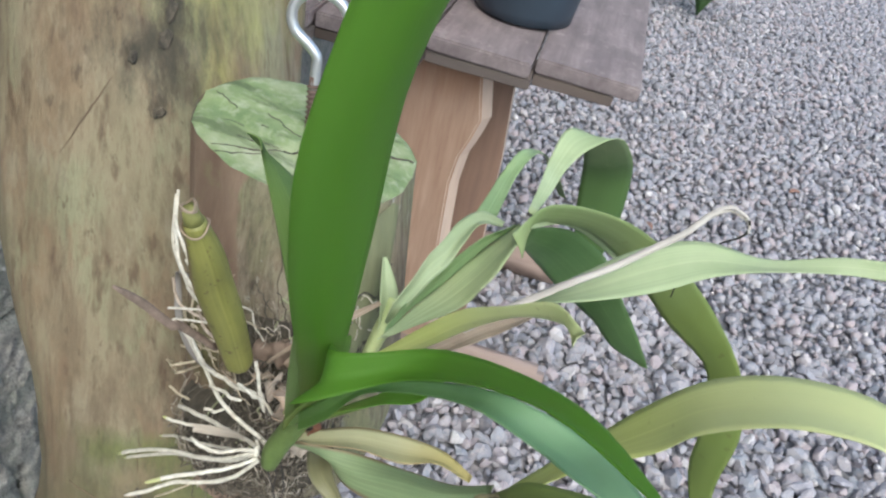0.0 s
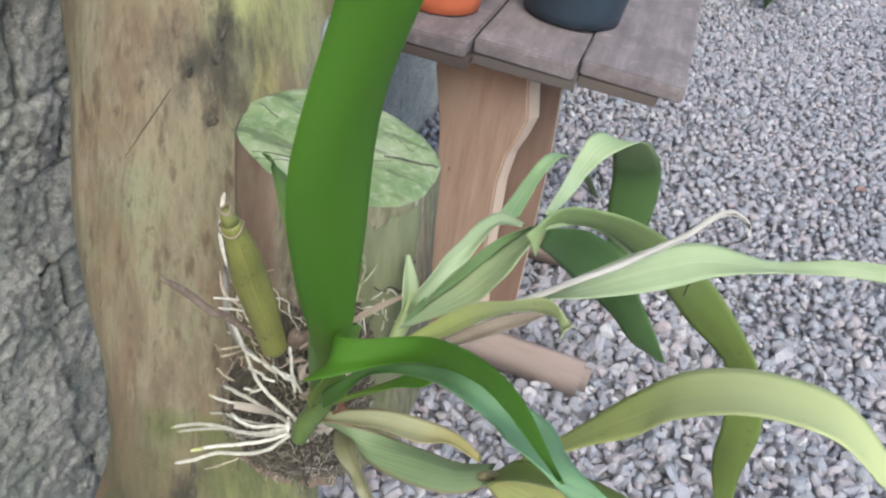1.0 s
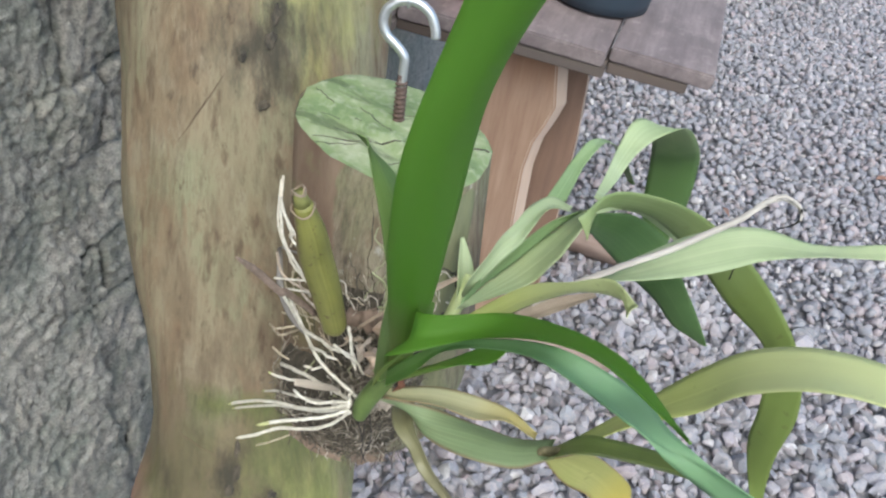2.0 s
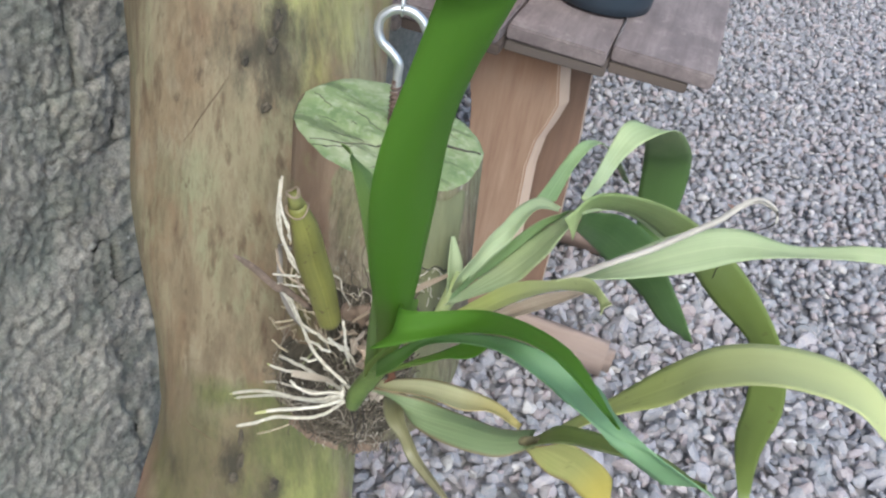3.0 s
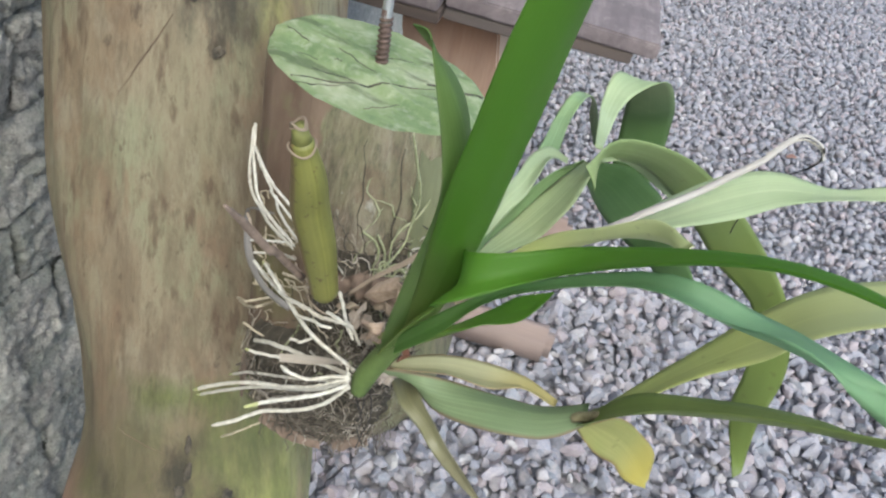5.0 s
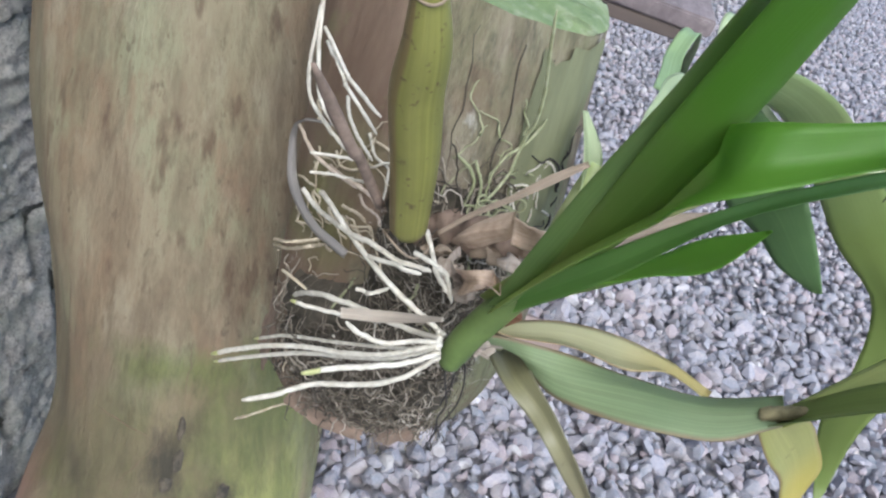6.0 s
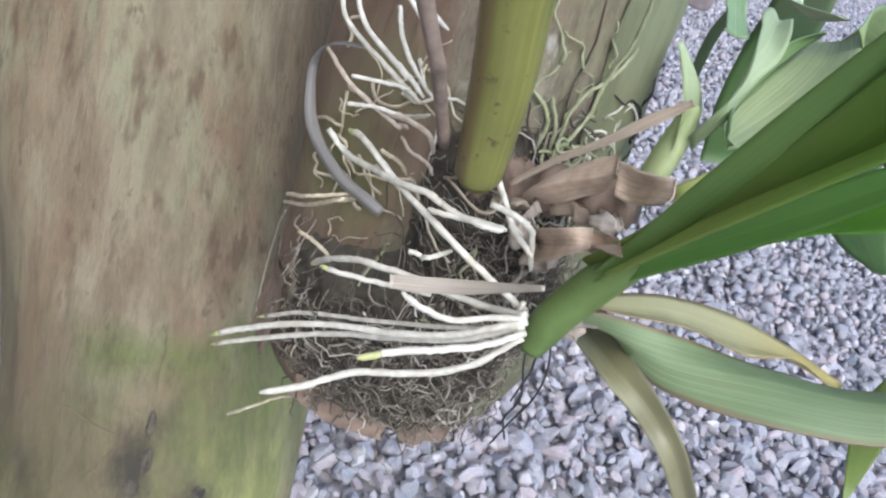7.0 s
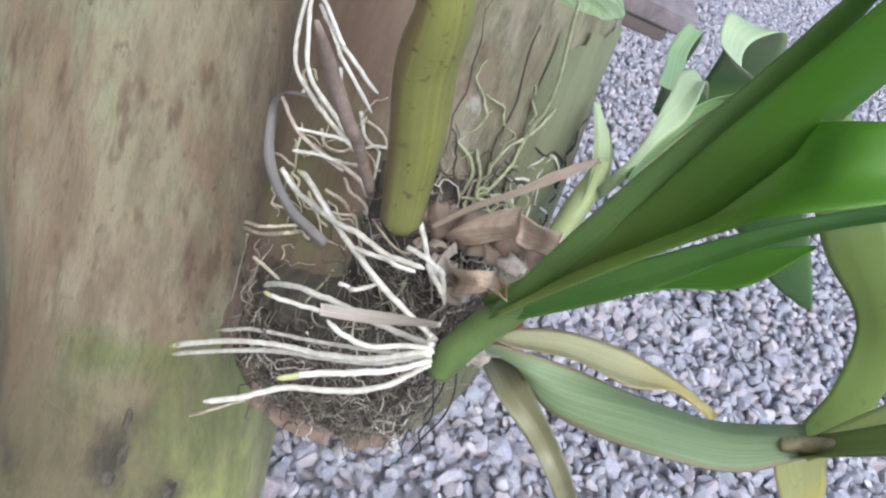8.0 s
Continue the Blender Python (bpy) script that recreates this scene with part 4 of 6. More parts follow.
def wire_hanger():
    """Thin wire that carries the hook and runs up out of sight."""
    top = hook_point(0.0, 0.0932)
    e = thing("wire_hanger", top, "thin galvanised wire loop holding the hook", "wire")
    ring = [top + Vector((0, 0, 0.0065)) + (HOOK_RIGHT.cross(Vector((0, 0, 1))) * math.cos(a) + Vector((0, 0, 1)) * math.sin(a)) * 0.0072 for a in np.linspace(0, 2 * math.pi, 24)]
    under(tube("loop", ring, [0.0011] * 24, M_ZINC, 6), e)
    up = top + Vector((0, 0, 0.0137))
    under(tube("strand", spline([up, up + Vector((0.003, 0, 0.05)), up + Vector((-0.002, 0.002, 0.3)), up + Vector((0, 0, 2.0))], 30), [0.0011] * 30, M_ZINC, 6), e)
    return e


wire_hanger()

# ---------------------------------------------------------------- orchid
orchid = thing("orchid", (0.03, 0.60, 0.84), "orchid with long arching leaves and white roots on a log", "orchid")


def blade(name, rows, material, keel, label, parent=None, n=34, across=8, thick=0.0006):
    """A leaf blade: a ribbon along rows of centre and half width, folded along its midrib."""
    s = spline(rows, n)
    c, w = s[:, :3], s[:, 3:]
    t = np.gradient(c, axis=0)
    nor = np.cross(w, t)
    nor /= np.maximum(np.linalg.norm(nor, axis=1), 1e-9)[:, None]
    if nor[: n // 2, 2].mean() < 0:
        nor = -nor
    verts, uvs = [], []
    seed = len(bpy.data.objects) * 0.7
    for side in (0, 1):
        for i in range(n):
            v = i / (n - 1)
            hw = np.linalg.norm(w[i])
            for j in range(across + 1):
                u = 2 * j / across - 1
                fold = keel * hw * (abs(u) ** 1.3 - 0.45)
                wave = hw * 0.10 * noise.noise(Vector((u * 1.2, v * 5, seed))) * abs(u)
                verts.append(c[i] + w[i] * u + nor[i] * (fold + wave - (thick if side else 0)))
                uvs.append((j / across, v))
    faces, m = [], across + 1
    off = n * m
    for i in range(n - 1):
        for j in range(across):
            a = i * m + j
            faces.append((a, a + 1, a + m + 1, a + m))
            faces.append((off + a, off + a + m, off + a + m + 1, off + a + 1))
    for i in range(n - 1):
        for j in (0, across):
            a = i * m + j
            faces.append((a, a + m, off + a + m, off + a) if j == 0 else (a, off + a, off + a + m, a + m))
    for i in (0, n - 1):
        for j in range(across):
            a = i * m + j
            faces.append((a, off + a, off + a + 1, a + 1))
    return under(mesh_object(name, verts, faces, material, True, uvs), parent or orchid, label)


blade("leaf", [
        (0.0488, 0.5823, 0.8552, -0.0053, -0.0003, 0.0014),
        (0.0679, 0.5542, 0.9135, -0.0065, -0.0007, 0.0014),
        (0.0766, 0.5288, 0.9722, -0.0090, -0.0033, 0.0000),
        (0.0842, 0.5064, 1.0305, -0.0099, -0.0087, -0.0055),
        (0.0926, 0.4860, 1.0930, -0.0097, -0.0112, -0.0090),
        (0.1096, 0.4689, 1.1586, -0.0130, 0.0016, -0.0070),
    ], M_LEAF_FRESH, 0.25, "broad fresh green upright leaf")
blade("leaf", [
        (0.0514, 0.5804, 0.8518, 0.0043, 0.0017, -0.0006),
        (0.0635, 0.5504, 0.9268, 0.0065, 0.0003, 0.0000),
        (0.0723, 0.5259, 0.9930, 0.0044, 0.0025, 0.0030),
        (0.0698, 0.5159, 1.0304, -0.0001, 0.0076, 0.0102),
        (0.0518, 0.5174, 1.0609, -0.0039, 0.0034, 0.0003),
    ], M_LEAF_SHADE, 0.35, "short pointed leaf in a shaded dark green")
blade("leaf", [
        (0.0475, 0.5809, 0.8538, -0.0009, 0.0032, 0.0020),
        (0.0648, 0.5530, 0.9098, 0.0028, 0.0083, 0.0059),
        (0.0822, 0.5382, 0.9516, 0.0037, 0.0113, 0.0095),
        (0.0828, 0.5107, 0.9736, 0.0039, 0.0078, 0.0080),
        (0.1211, 0.5131, 0.9952, 0.0048, 0.0048, 0.0051),
        (0.1572, 0.4578, 1.0510, 0.0044, 0.0013, 0.0012),
        (0.1823, 0.4139, 1.0743, 0.0005, -0.0001, -0.0003),
    ], M_LEAF_FRESH, 0.35, "fresh green arching leaf")
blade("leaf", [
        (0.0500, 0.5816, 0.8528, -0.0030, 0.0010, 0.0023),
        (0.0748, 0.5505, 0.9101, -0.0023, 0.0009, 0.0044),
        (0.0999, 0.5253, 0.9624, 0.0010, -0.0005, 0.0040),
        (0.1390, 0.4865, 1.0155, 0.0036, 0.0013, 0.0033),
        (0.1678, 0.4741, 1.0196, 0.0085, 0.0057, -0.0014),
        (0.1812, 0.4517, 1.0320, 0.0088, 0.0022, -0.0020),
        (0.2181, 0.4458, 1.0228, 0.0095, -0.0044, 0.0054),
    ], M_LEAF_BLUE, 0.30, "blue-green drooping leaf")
blade("leaf", [
        (0.051, 0.581, 0.852, -0.0004, -0.0053, 0.0020),
        (0.074, 0.590, 0.867, -0.0027, -0.0089, 0.0041),
        (0.097, 0.591, 0.887, -0.0024, -0.0098, 0.0023),
        (0.113, 0.585, 0.907, 0.0021, -0.0068, -0.0014),
        (0.125, 0.579, 0.928, 0.0003, -0.0002, -0.0002),
    ], M_LEAF_FRESH, 0.30, "short green lower leaf")
blade("leaf", [
        (0.050, 0.587, 0.832, 0.0005, 0.0037, -0.0034),
        (0.062, 0.589, 0.832, 0.0008, 0.0061, -0.0057),
        (0.086, 0.584, 0.831, -0.0017, -0.0058, -0.0071),
        (0.115, 0.578, 0.839, -0.0029, -0.0122, -0.0014),
        (0.142, 0.573, 0.849, 0.0002, -0.0113, 0.0002),
        (0.163, 0.571, 0.866, 0.0014, -0.0053, -0.0020),
    ], M_LEAF_SHEATH, 0.50, "fat grey-green leaf sheath with brown rim")
blade("leaf", [
        (0.049, 0.586, 0.840, -0.0027, 0.0032, -0.0008),
        (0.059, 0.586, 0.841, -0.0034, 0.0041, -0.0010),
        (0.084, 0.597, 0.840, -0.0028, 0.0078, -0.0006),
        (0.109, 0.602, 0.837, -0.0022, 0.0088, 0.0008),
        (0.131, 0.607, 0.835, 0.0004, 0.0070, -0.0025),
        (0.152, 0.603, 0.832, 0.0004, 0.0015, 0.0015),
    ], M_LEAF_STRAW, 0.40, "thin yellowing leaf with a brown rim")
blade("leaf", [
        (0.162, 0.568, 0.863, 0.0028, 0.0045, 0.0023),
        (0.172, 0.545, 0.903, 0.0046, 0.0071, 0.0019),
        (0.190, 0.527, 0.931, 0.0067, 0.0057, -0.0001),
        (0.211, 0.504, 0.961, 0.0056, 0.0044, -0.0008),
        (0.232, 0.477, 0.989, 0.0018, -0.0002, -0.0017),
    ], M_LEAF_OLIVE, 0.50, "olive green narrow leaf")
blade("leaf", [
        (0.163, 0.567, 0.863, 0.0020, 0.0072, -0.0030),
        (0.196, 0.577, 0.906, 0.0006, 0.0115, -0.0036),
        (0.220, 0.578, 0.938, -0.0009, 0.0141, 0.0011),
        (0.236, 0.574, 0.964, 0.0029, 0.0146, 0.0037),
        (0.262, 0.566, 0.986, 0.0039, 0.0147, 0.0014),
        (0.292, 0.558, 0.993, 0.0038, 0.0126, 0.0002),
        (0.318, 0.546, 0.981, 0.0028, 0.0028, 0.0021),
    ], M_LEAF_LIME, 0.14, "wide yellow-green arching leaf")
blade("leaf", [
        (0.160, 0.569, 0.860, 0.0045, -0.0024, 0.0029),
        (0.179, 0.584, 0.841, 0.0046, 0.0064, 0.0087),
        (0.197, 0.597, 0.821, 0.0051, 0.0074, 0.0079),
        (0.213, 0.608, 0.797, 0.0064, 0.0071, 0.0071),
        (0.227, 0.618, 0.772, 0.0005, 0.0027, 0.0014),
    ], M_LEAF_YELLOW, 0.20, "yellowing hanging leaf")
blade("leaf", [
        (0.138, 0.722, 0.913, -0.0051, 0.0010, 0.0071),
        (0.149, 0.763, 0.915, 0.0040, -0.0012, 0.0112),
        (0.191, 0.801, 0.898, 0.0103, -0.0046, 0.0113),
        (0.238, 0.829, 0.862, 0.0122, -0.0030, 0.0130),
        (0.286, 0.839, 0.818, 0.0132, -0.0024, 0.0148),
        (0.332, 0.834, 0.776, 0.0114, -0.0064, 0.0074),
        (0.354, 0.829, 0.716, 0.0159, -0.0021, 0.0040),
        (0.363, 0.834, 0.651, 0.0123, -0.0058, 0.0022),
        (0.387, 0.827, 0.581, 0.0045, 0.0045, 0.0014),
    ], M_LEAF_ARCH, 0.12, "long drooping olive leaf")
blade("leaf", [
        (0.105, 0.655, 0.872, -0.0009, -0.0037, 0.0033),
        (0.142, 0.672, 0.901, -0.0006, -0.0062, 0.0059),
        (0.183, 0.691, 0.919, 0.0054, -0.0112, 0.0005),
        (0.219, 0.714, 0.931, 0.0070, -0.0114, -0.0063),
        (0.252, 0.735, 0.936, 0.0039, -0.0113, -0.0047),
        (0.291, 0.746, 0.938, 0.0019, -0.0072, 0.0005),
        (0.334, 0.752, 0.950, 0.0009, -0.0037, -0.0039),
        (0.379, 0.752, 0.958, 0.0011, -0.0016, -0.0062),
    ], M_LEAF_PALE, 0.15, "pale green leaf with a long thin tip")
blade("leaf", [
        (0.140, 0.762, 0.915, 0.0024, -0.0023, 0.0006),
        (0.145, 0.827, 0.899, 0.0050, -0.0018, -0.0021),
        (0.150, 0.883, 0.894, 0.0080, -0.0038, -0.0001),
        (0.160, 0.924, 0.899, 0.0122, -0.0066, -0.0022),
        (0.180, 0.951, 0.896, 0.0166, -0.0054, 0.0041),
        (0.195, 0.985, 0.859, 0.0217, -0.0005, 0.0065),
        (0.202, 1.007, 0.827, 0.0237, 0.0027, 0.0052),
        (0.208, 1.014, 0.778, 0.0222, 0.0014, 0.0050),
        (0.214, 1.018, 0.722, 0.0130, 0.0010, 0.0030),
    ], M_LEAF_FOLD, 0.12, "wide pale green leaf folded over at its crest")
blade("leaf", [
        (0.109, 0.792, 0.883, 0.0079, 0.0059, -0.0013),
        (0.112, 0.823, 0.885, 0.0066, 0.0033, -0.0011),
        (0.115, 0.852, 0.888, 0.0065, 0.0018, 0.0011),
        (0.124, 0.884, 0.895, 0.0064, 0.0023, -0.0008),
        (0.138, 0.925, 0.876, 0.0031, 0.0038, -0.0032),
        (0.149, 0.990, 0.829, 0.0050, 0.0019, -0.0018),
        (0.168, 1.053, 0.769, 0.0045, -0.0005, -0.0009),
    ], M_LEAF_BACK, 0.15, "narrow green leaf bent over at its tip")
blade("leaf", [
        (0.081, 0.631, 0.888, 0.0012, 0.0055, -0.0035),
        (0.092, 0.666, 0.879, 0.0054, 0.0006, -0.0023),
        (0.106, 0.692, 0.880, 0.0099, -0.0058, 0.0009),
        (0.117, 0.706, 0.891, 0.0092, -0.0129, 0.0042),
        (0.128, 0.725, 0.903, 0.0070, -0.0156, 0.0073),
        (0.139, 0.756, 0.906, 0.0040, -0.0141, 0.0079),
    ], M_LEAF_RIBBED, 0.12, "broad ribbed pale green leaf")
blade("leaf", [
        (0.081, 0.637, 0.889, 0.0002, -0.0025, -0.0015),
        (0.087, 0.667, 0.887, 0.0006, -0.0003, -0.0034),
        (0.096, 0.695, 0.887, 0.0017, 0.0007, -0.0043),
        (0.106, 0.718, 0.892, 0.0027, 0.0007, -0.0034),
        (0.118, 0.736, 0.901, 0.0026, 0.0017, -0.0027),
        (0.132, 0.750, 0.909, 0.0017, 0.0054, -0.0023),
    ], M_LEAF_MID, 0.12, "mid green half of a folded leaf")
blade("leaf", [
        (0.077, 0.659, 0.873, 0.0016, -0.0009, -0.0019),
        (0.082, 0.658, 0.892, 0.0023, 0.0040, -0.0059),
        (0.087, 0.673, 0.898, 0.0021, 0.0007, -0.0072),
        (0.091, 0.687, 0.903, 0.0032, -0.0027, -0.0057),
        (0.097, 0.703, 0.906, 0.0044, -0.0070, -0.0030),
        (0.102, 0.724, 0.909, 0.0040, -0.0122, 0.0003),
        (0.110, 0.748, 0.908, 0.0013, -0.0103, 0.0018),
        (0.124, 0.771, 0.894, -0.0001, -0.0031, -0.0003),
    ], M_LEAF_PALE, 0.30, "creased pale green leaf")
blade("leaf", [
        (0.073, 0.665, 0.850, -0.0019, -0.0026, 0.0004),
        (0.075, 0.665, 0.870, -0.0038, -0.0045, 0.0010),
        (0.071, 0.674, 0.886, -0.0044, -0.0038, 0.0008),
        (0.062, 0.690, 0.898, -0.0011, -0.0007, -0.0000),
    ], M_LEAF_PALE, 0.50, "small pointed sheath leaf")
blade("leaf", [
        (0.142, 0.759, 0.897, 0.0013, -0.0042, 0.0116),
        (0.167, 0.805, 0.863, 0.0056, -0.0028, 0.0225),
        (0.196, 0.821, 0.836, 0.0081, -0.0033, 0.0249),
        (0.217, 0.809, 0.823, 0.0054, -0.0057, 0.0208),
        (0.239, 0.803, 0.803, 0.0048, -0.0036, 0.0135),
        (0.262, 0.800, 0.785, 0.0025, -0.0029, 0.0023),
    ], M_LEAF_DARK, 0.10, "dark green hanging leaf")
# extra pale strip along the dark leaf: its lit edge, done in colour
blade("leaf", [
        (0.143, 0.744, 0.916, 0.0000, 0.0034, -0.0006),
        (0.160, 0.787, 0.899, -0.0001, 0.0019, 0.0011),
        (0.179, 0.817, 0.881, 0.0011, -0.0006, 0.0028),
        (0.199, 0.827, 0.867, 0.0019, -0.0008, 0.0025),
        (0.217, 0.830, 0.856, 0.0027, 0.0001, 0.0013),
    ], M_LEAF_PALE, 0.10, "thin pale lit rim of a drooping leaf")
blade("leaf", [
        (0.078, 0.645, 0.857, -0.0032, -0.0009, 0.0025),
        (0.102, 0.642, 0.886, -0.0055, -0.0016, 0.0041),
        (0.123, 0.637, 0.914, -0.0057, -0.0011, 0.0046),
        (0.146, 0.626, 0.938, -0.0052, -0.0029, 0.0037),
        (0.166, 0.611, 0.957, -0.0046, -0.0003, 0.0056),
        (0.176, 0.589, 0.965, 0.0017, 0.0019, 0.0034),
    ], M_LEAF_LIME, 0.35, "curled yellow-green leaf")
blade("sheath", [
        (0.080, 0.640, 0.850, -0.0027, 0.0019, -0.0005),
        (0.107, 0.678, 0.846, -0.0048, 0.0033, -0.0010),
        (0.134, 0.716, 0.843, -0.0047, 0.0036, 0.0019),
        (0.162, 0.752, 0.838, -0.0015, 0.0012, 0.0007),
    ], M_DRY, 0.40, "dry tan leaf sheath")
blade("leaf", [
        (0.0620, 0.6061, 0.8139, 0.0065, 0.0059, 0.0001),
        (0.0708, 0.5823, 0.8216, 0.0056, 0.0030, 0.0024),
        (0.0837, 0.5712, 0.8196, 0.0037, 0.0002, 0.0041),
        (0.0946, 0.5623, 0.8140, 0.0038, 0.0009, 0.0022),
        (0.1103, 0.5635, 0.7943, 0.0034, 0.0002, 0.0019),
        (0.1260, 0.5647, 0.7747, 0.0012, 0.0001, 0.0007),
    ], M_LEAF_OLD, 0.50, "old brownish green leaf stalk")

stalk = spline([(0.122, 0.648, 0.898), (0.149, 0.667, 0.913), (0.173, 0.684, 0.925), (0.195, 0.698, 0.936), (0.213, 0.711, 0.947), (0.230, 0.724, 0.957), (0.242, 0.736, 0.967), (0.251, 0.742, 0.971), (0.260, 0.742, 0.9695), (0.265, 0.740, 0.966), (0.266, 0.736, 0.961)], 70)
under(tube("dry_stalk", stalk, [0.0028 - 0.0014 * k / 69 for k in range(70)], M_STRAW, 9, squash=0.4, wobble=0.12, rng=np.random.default_rng(2)), orchid, "bleached dry curled leaf stalk")
under(tube("dry_stalk", [Vector(p) + Vector((0.0006, 0, -0.0012 - 0.0015 * math.sin(k / 22))) for k, p in enumerate(stalk[8:64])], [0.0008] * 56, M_STRAW, 6), orchid, "bleached dry curled leaf stalk")
node = under(tube("node", spline([(0.1575, 0.571, 0.8600), (0.1615, 0.5695, 0.8640), (0.1655, 0.568, 0.8685), (0.170, 0.566, 0.874)], 16), [0.0046, 0.0050, 0.0048, 0.0051, 0.0048, 0.0049, 0.0046, 0.0048, 0.0045, 0.0047, 0.0044, 0.0046, 0.0043, 0.0042, 0.0038, 0.0032], M_NODE, 14, squash=0.6, wobble=0.06, rng=np.random.default_rng(8)), orchid, "brown wrinkled node between two leaves")
# the flat shoot that the green leaves rise from
shoot = spline([(0.0418, 0.5768, 0.8205), (0.0429, 0.5782, 0.8290), (0.0457, 0.5795, 0.8384), (0.0515, 0.5806, 0.8523), (0.0577, 0.5795, 0.8691), (0.0640, 0.5760, 0.8902)], 30)
under(tube("shoot", shoot, spline([(0.0044,), (0.0062,), (0.0064,), (0.0064,), (0.0060,), (0.0048,)], 30)[:, 0], M_SHOOT, 18, squash=1.0), orchid, "flat green shoot with overlapping leaf bases")

under(tube("thread", spline([(0.264, 0.738, 0.968), (0.267, 0.741, 0.960), (0.268, 0.757, 0.944), (0.265, 0.777, 0.925), (0.261, 0.786, 0.906), (0.260, 0.787, 0.895), (0.254, 0.786, 0.879), (0.254, 0.787, 0.866)], 40), [0.0007] * 12 + [0.0005] * 28, M_BLACK, 5), orchid, "dark dry thread")

# old cane with its cut top
CANE = np.array([(0.006, 0.612, 0.851), (0.001, 0.603, 0.893), (-0.004, 0.597, 0.922), (-0.004, 0.590, 0.944), (-0.007, 0.584, 0.967)])


def cane():
    c = spline(CANE, 40)
    rad = spline([(0.0080,), (0.0098,), (0.0102,), (0.0088,), (0.0054,)], 40)[:, 0]
    rad[0] *= 0.7
    verts, faces = tube_data(c, rad, 20)
    uvs = [(1.2 * abs(((k + 15) % 20) / 10 - 1) - 0.3, k // 20 / 39) for k in range(len(verts))]
    body = under(mesh_object("pseudobulb", verts, faces, M_CANE, True, uvs), orchid, "stout yellow-green leafless cane")
    up = Vector(c[-1] - c[-3]).normalized()
    top = Vector(c[-1])
    under(tube("stub", [top - up * 0.002, top + up * 0.004, top + up * 0.009], [0.0052, 0.0042, 0.0036], M_STUB, 14), body, "cut stub")
    side = up.orthogonal().normalized()
    for off, r, lift in ((0.0, 0.0038, 0.009), (0.0012, 0.0034, 0.009), (-0.004, 0.0066, 0.0)):
        ring = [top + up * (off + lift + 0.0012 * math.sin(a * 2 + off * 900)) + (side * math.cos(a) + up.cross(side) * math.sin(a)) * r * (1 + 0.08 * math.sin(a * 3)) for a in np.linspace(0, 2 * math.pi, 26)]
        under(tube("scar_ring", ring, [0.0006] * 26, M_DRY, 5), body, "dry papery leaf scar")
    # a round pale scar, a scratch and dark pits on the skin of the cane
    out = Vector((0.04, -0.92, 0.39)).normalized()
    u = out.cross(Vector((0, 0, 1))).normalized()
    p = Vector(c[13]) + out * rad[13]
    under(tube("scar", [p + (u * math.cos(a) + u.cross(out) * math.sin(a)) * 0.0019 for a in np.linspace(0, 2 * math.pi, 18)], [0.0005] * 18, M_STRAW, 5), body, "round pale scar")
    line = []
    for q in range(9, 22):
        d = (out + Vector((-0.03 + 0.03 * (q - 9), 0, 0))).normalized()
        line.append(Vector(c[q]) + d * (rad[q] - 0.00006))
    under(tube("scratch", line, [0.0004 * (0.4 + abs(math.sin(q * 1.7))) for q in range(13)], M_STRAW, 5), body, "thin pale scratch")
    pits = random.Random(4)
    for _ in range(16):
        k = pits.randrange(4, 36)
        d = (out + Vector((pits.uniform(-1.1, 1.1), 0, 0))).normalized()
        p = Vector(c[k]) + d * (rad[k] - 0.0001)
        r = pits.uniform(0.0003, 0.0008)
        under(tube("pit", [p - Vector((0, 0, r)), p, p + Vector((0, 0, r * 1.4))], [r * 0.5, r, r * 0.4], M_BLACK, 6, squash=0.9), body, "dark pit")
    base = Vector(c[0])
    rim = [base + Vector((math.cos(a) * 0.0105, math.sin(a) * 0.0095 - 0.001, 0.003 * math.sin(a * 2) - 0.002)) for a in np.linspace(0, 2 * math.pi, 28)]
    under(tube("scar_ring", rim, [0.0006] * 28, M_DRY, 5), body, "dry papery leaf scar")


cane()


def root(points, r, material=None, tip=0.0, label="", seed=0):
    """A root along points, thinner to its end; tip: the part of it that is green."""
    n = max(16, len(points) * 7)
    c = spline(points, n)
    rng = np.random.default_rng(seed + int(abs(points[0][0]) * 1e5))
    c[1:-1] += rng.normal(0, 0.00010, (n - 2, 3))
    bend = np.cumsum(rng.normal(0, 0.00020, (n, 3)), axis=0)
    bend -= np.linspace(0, 1, n)[:, None] * bend[-1]
    c += np.stack([np.convolve(np.pad(bend[:, a], 2, mode="edge"), np.ones(5) / 5, mode="valid") for a in range(3)], 1)
    rad = 0.70 * r * (1 + 0.05 * rng.standard_normal(n))
    rad[-3:] *= (0.95, 0.8, 0.45)
    cut = int(n * (1 - tip))
    ob = under(tube("root", c[: cut + 1] if tip else c, rad[: cut + 1] if tip else rad, material or M_ROOT, 8), orchid, label)
    if tip:
        under(tube("root_tip", c[cut:], rad[cut:], M_ROOT_TIP, 8), ob, "yellow-green growing tip")
    return ob


root([(0.036, 0.574, 0.833), (0.019, 0.574, 0.819), (0.002, 0.577, 0.806), (-0.017, 0.583, 0.794), (-0.035, 0.589, 0.781), (-0.052, 0.593, 0.767), (-0.069, 0.597, 0.750)], 0.0018, tip=0.05)
root([(0.036, 0.573, 0.831), (0.019, 0.576, 0.813), (-0.002, 0.584, 0.796), (-0.024, 0.592, 0.778), (-0.047, 0.598, 0.758), (-0.070, 0.604, 0.737)], 0.0015, tip=0.04)
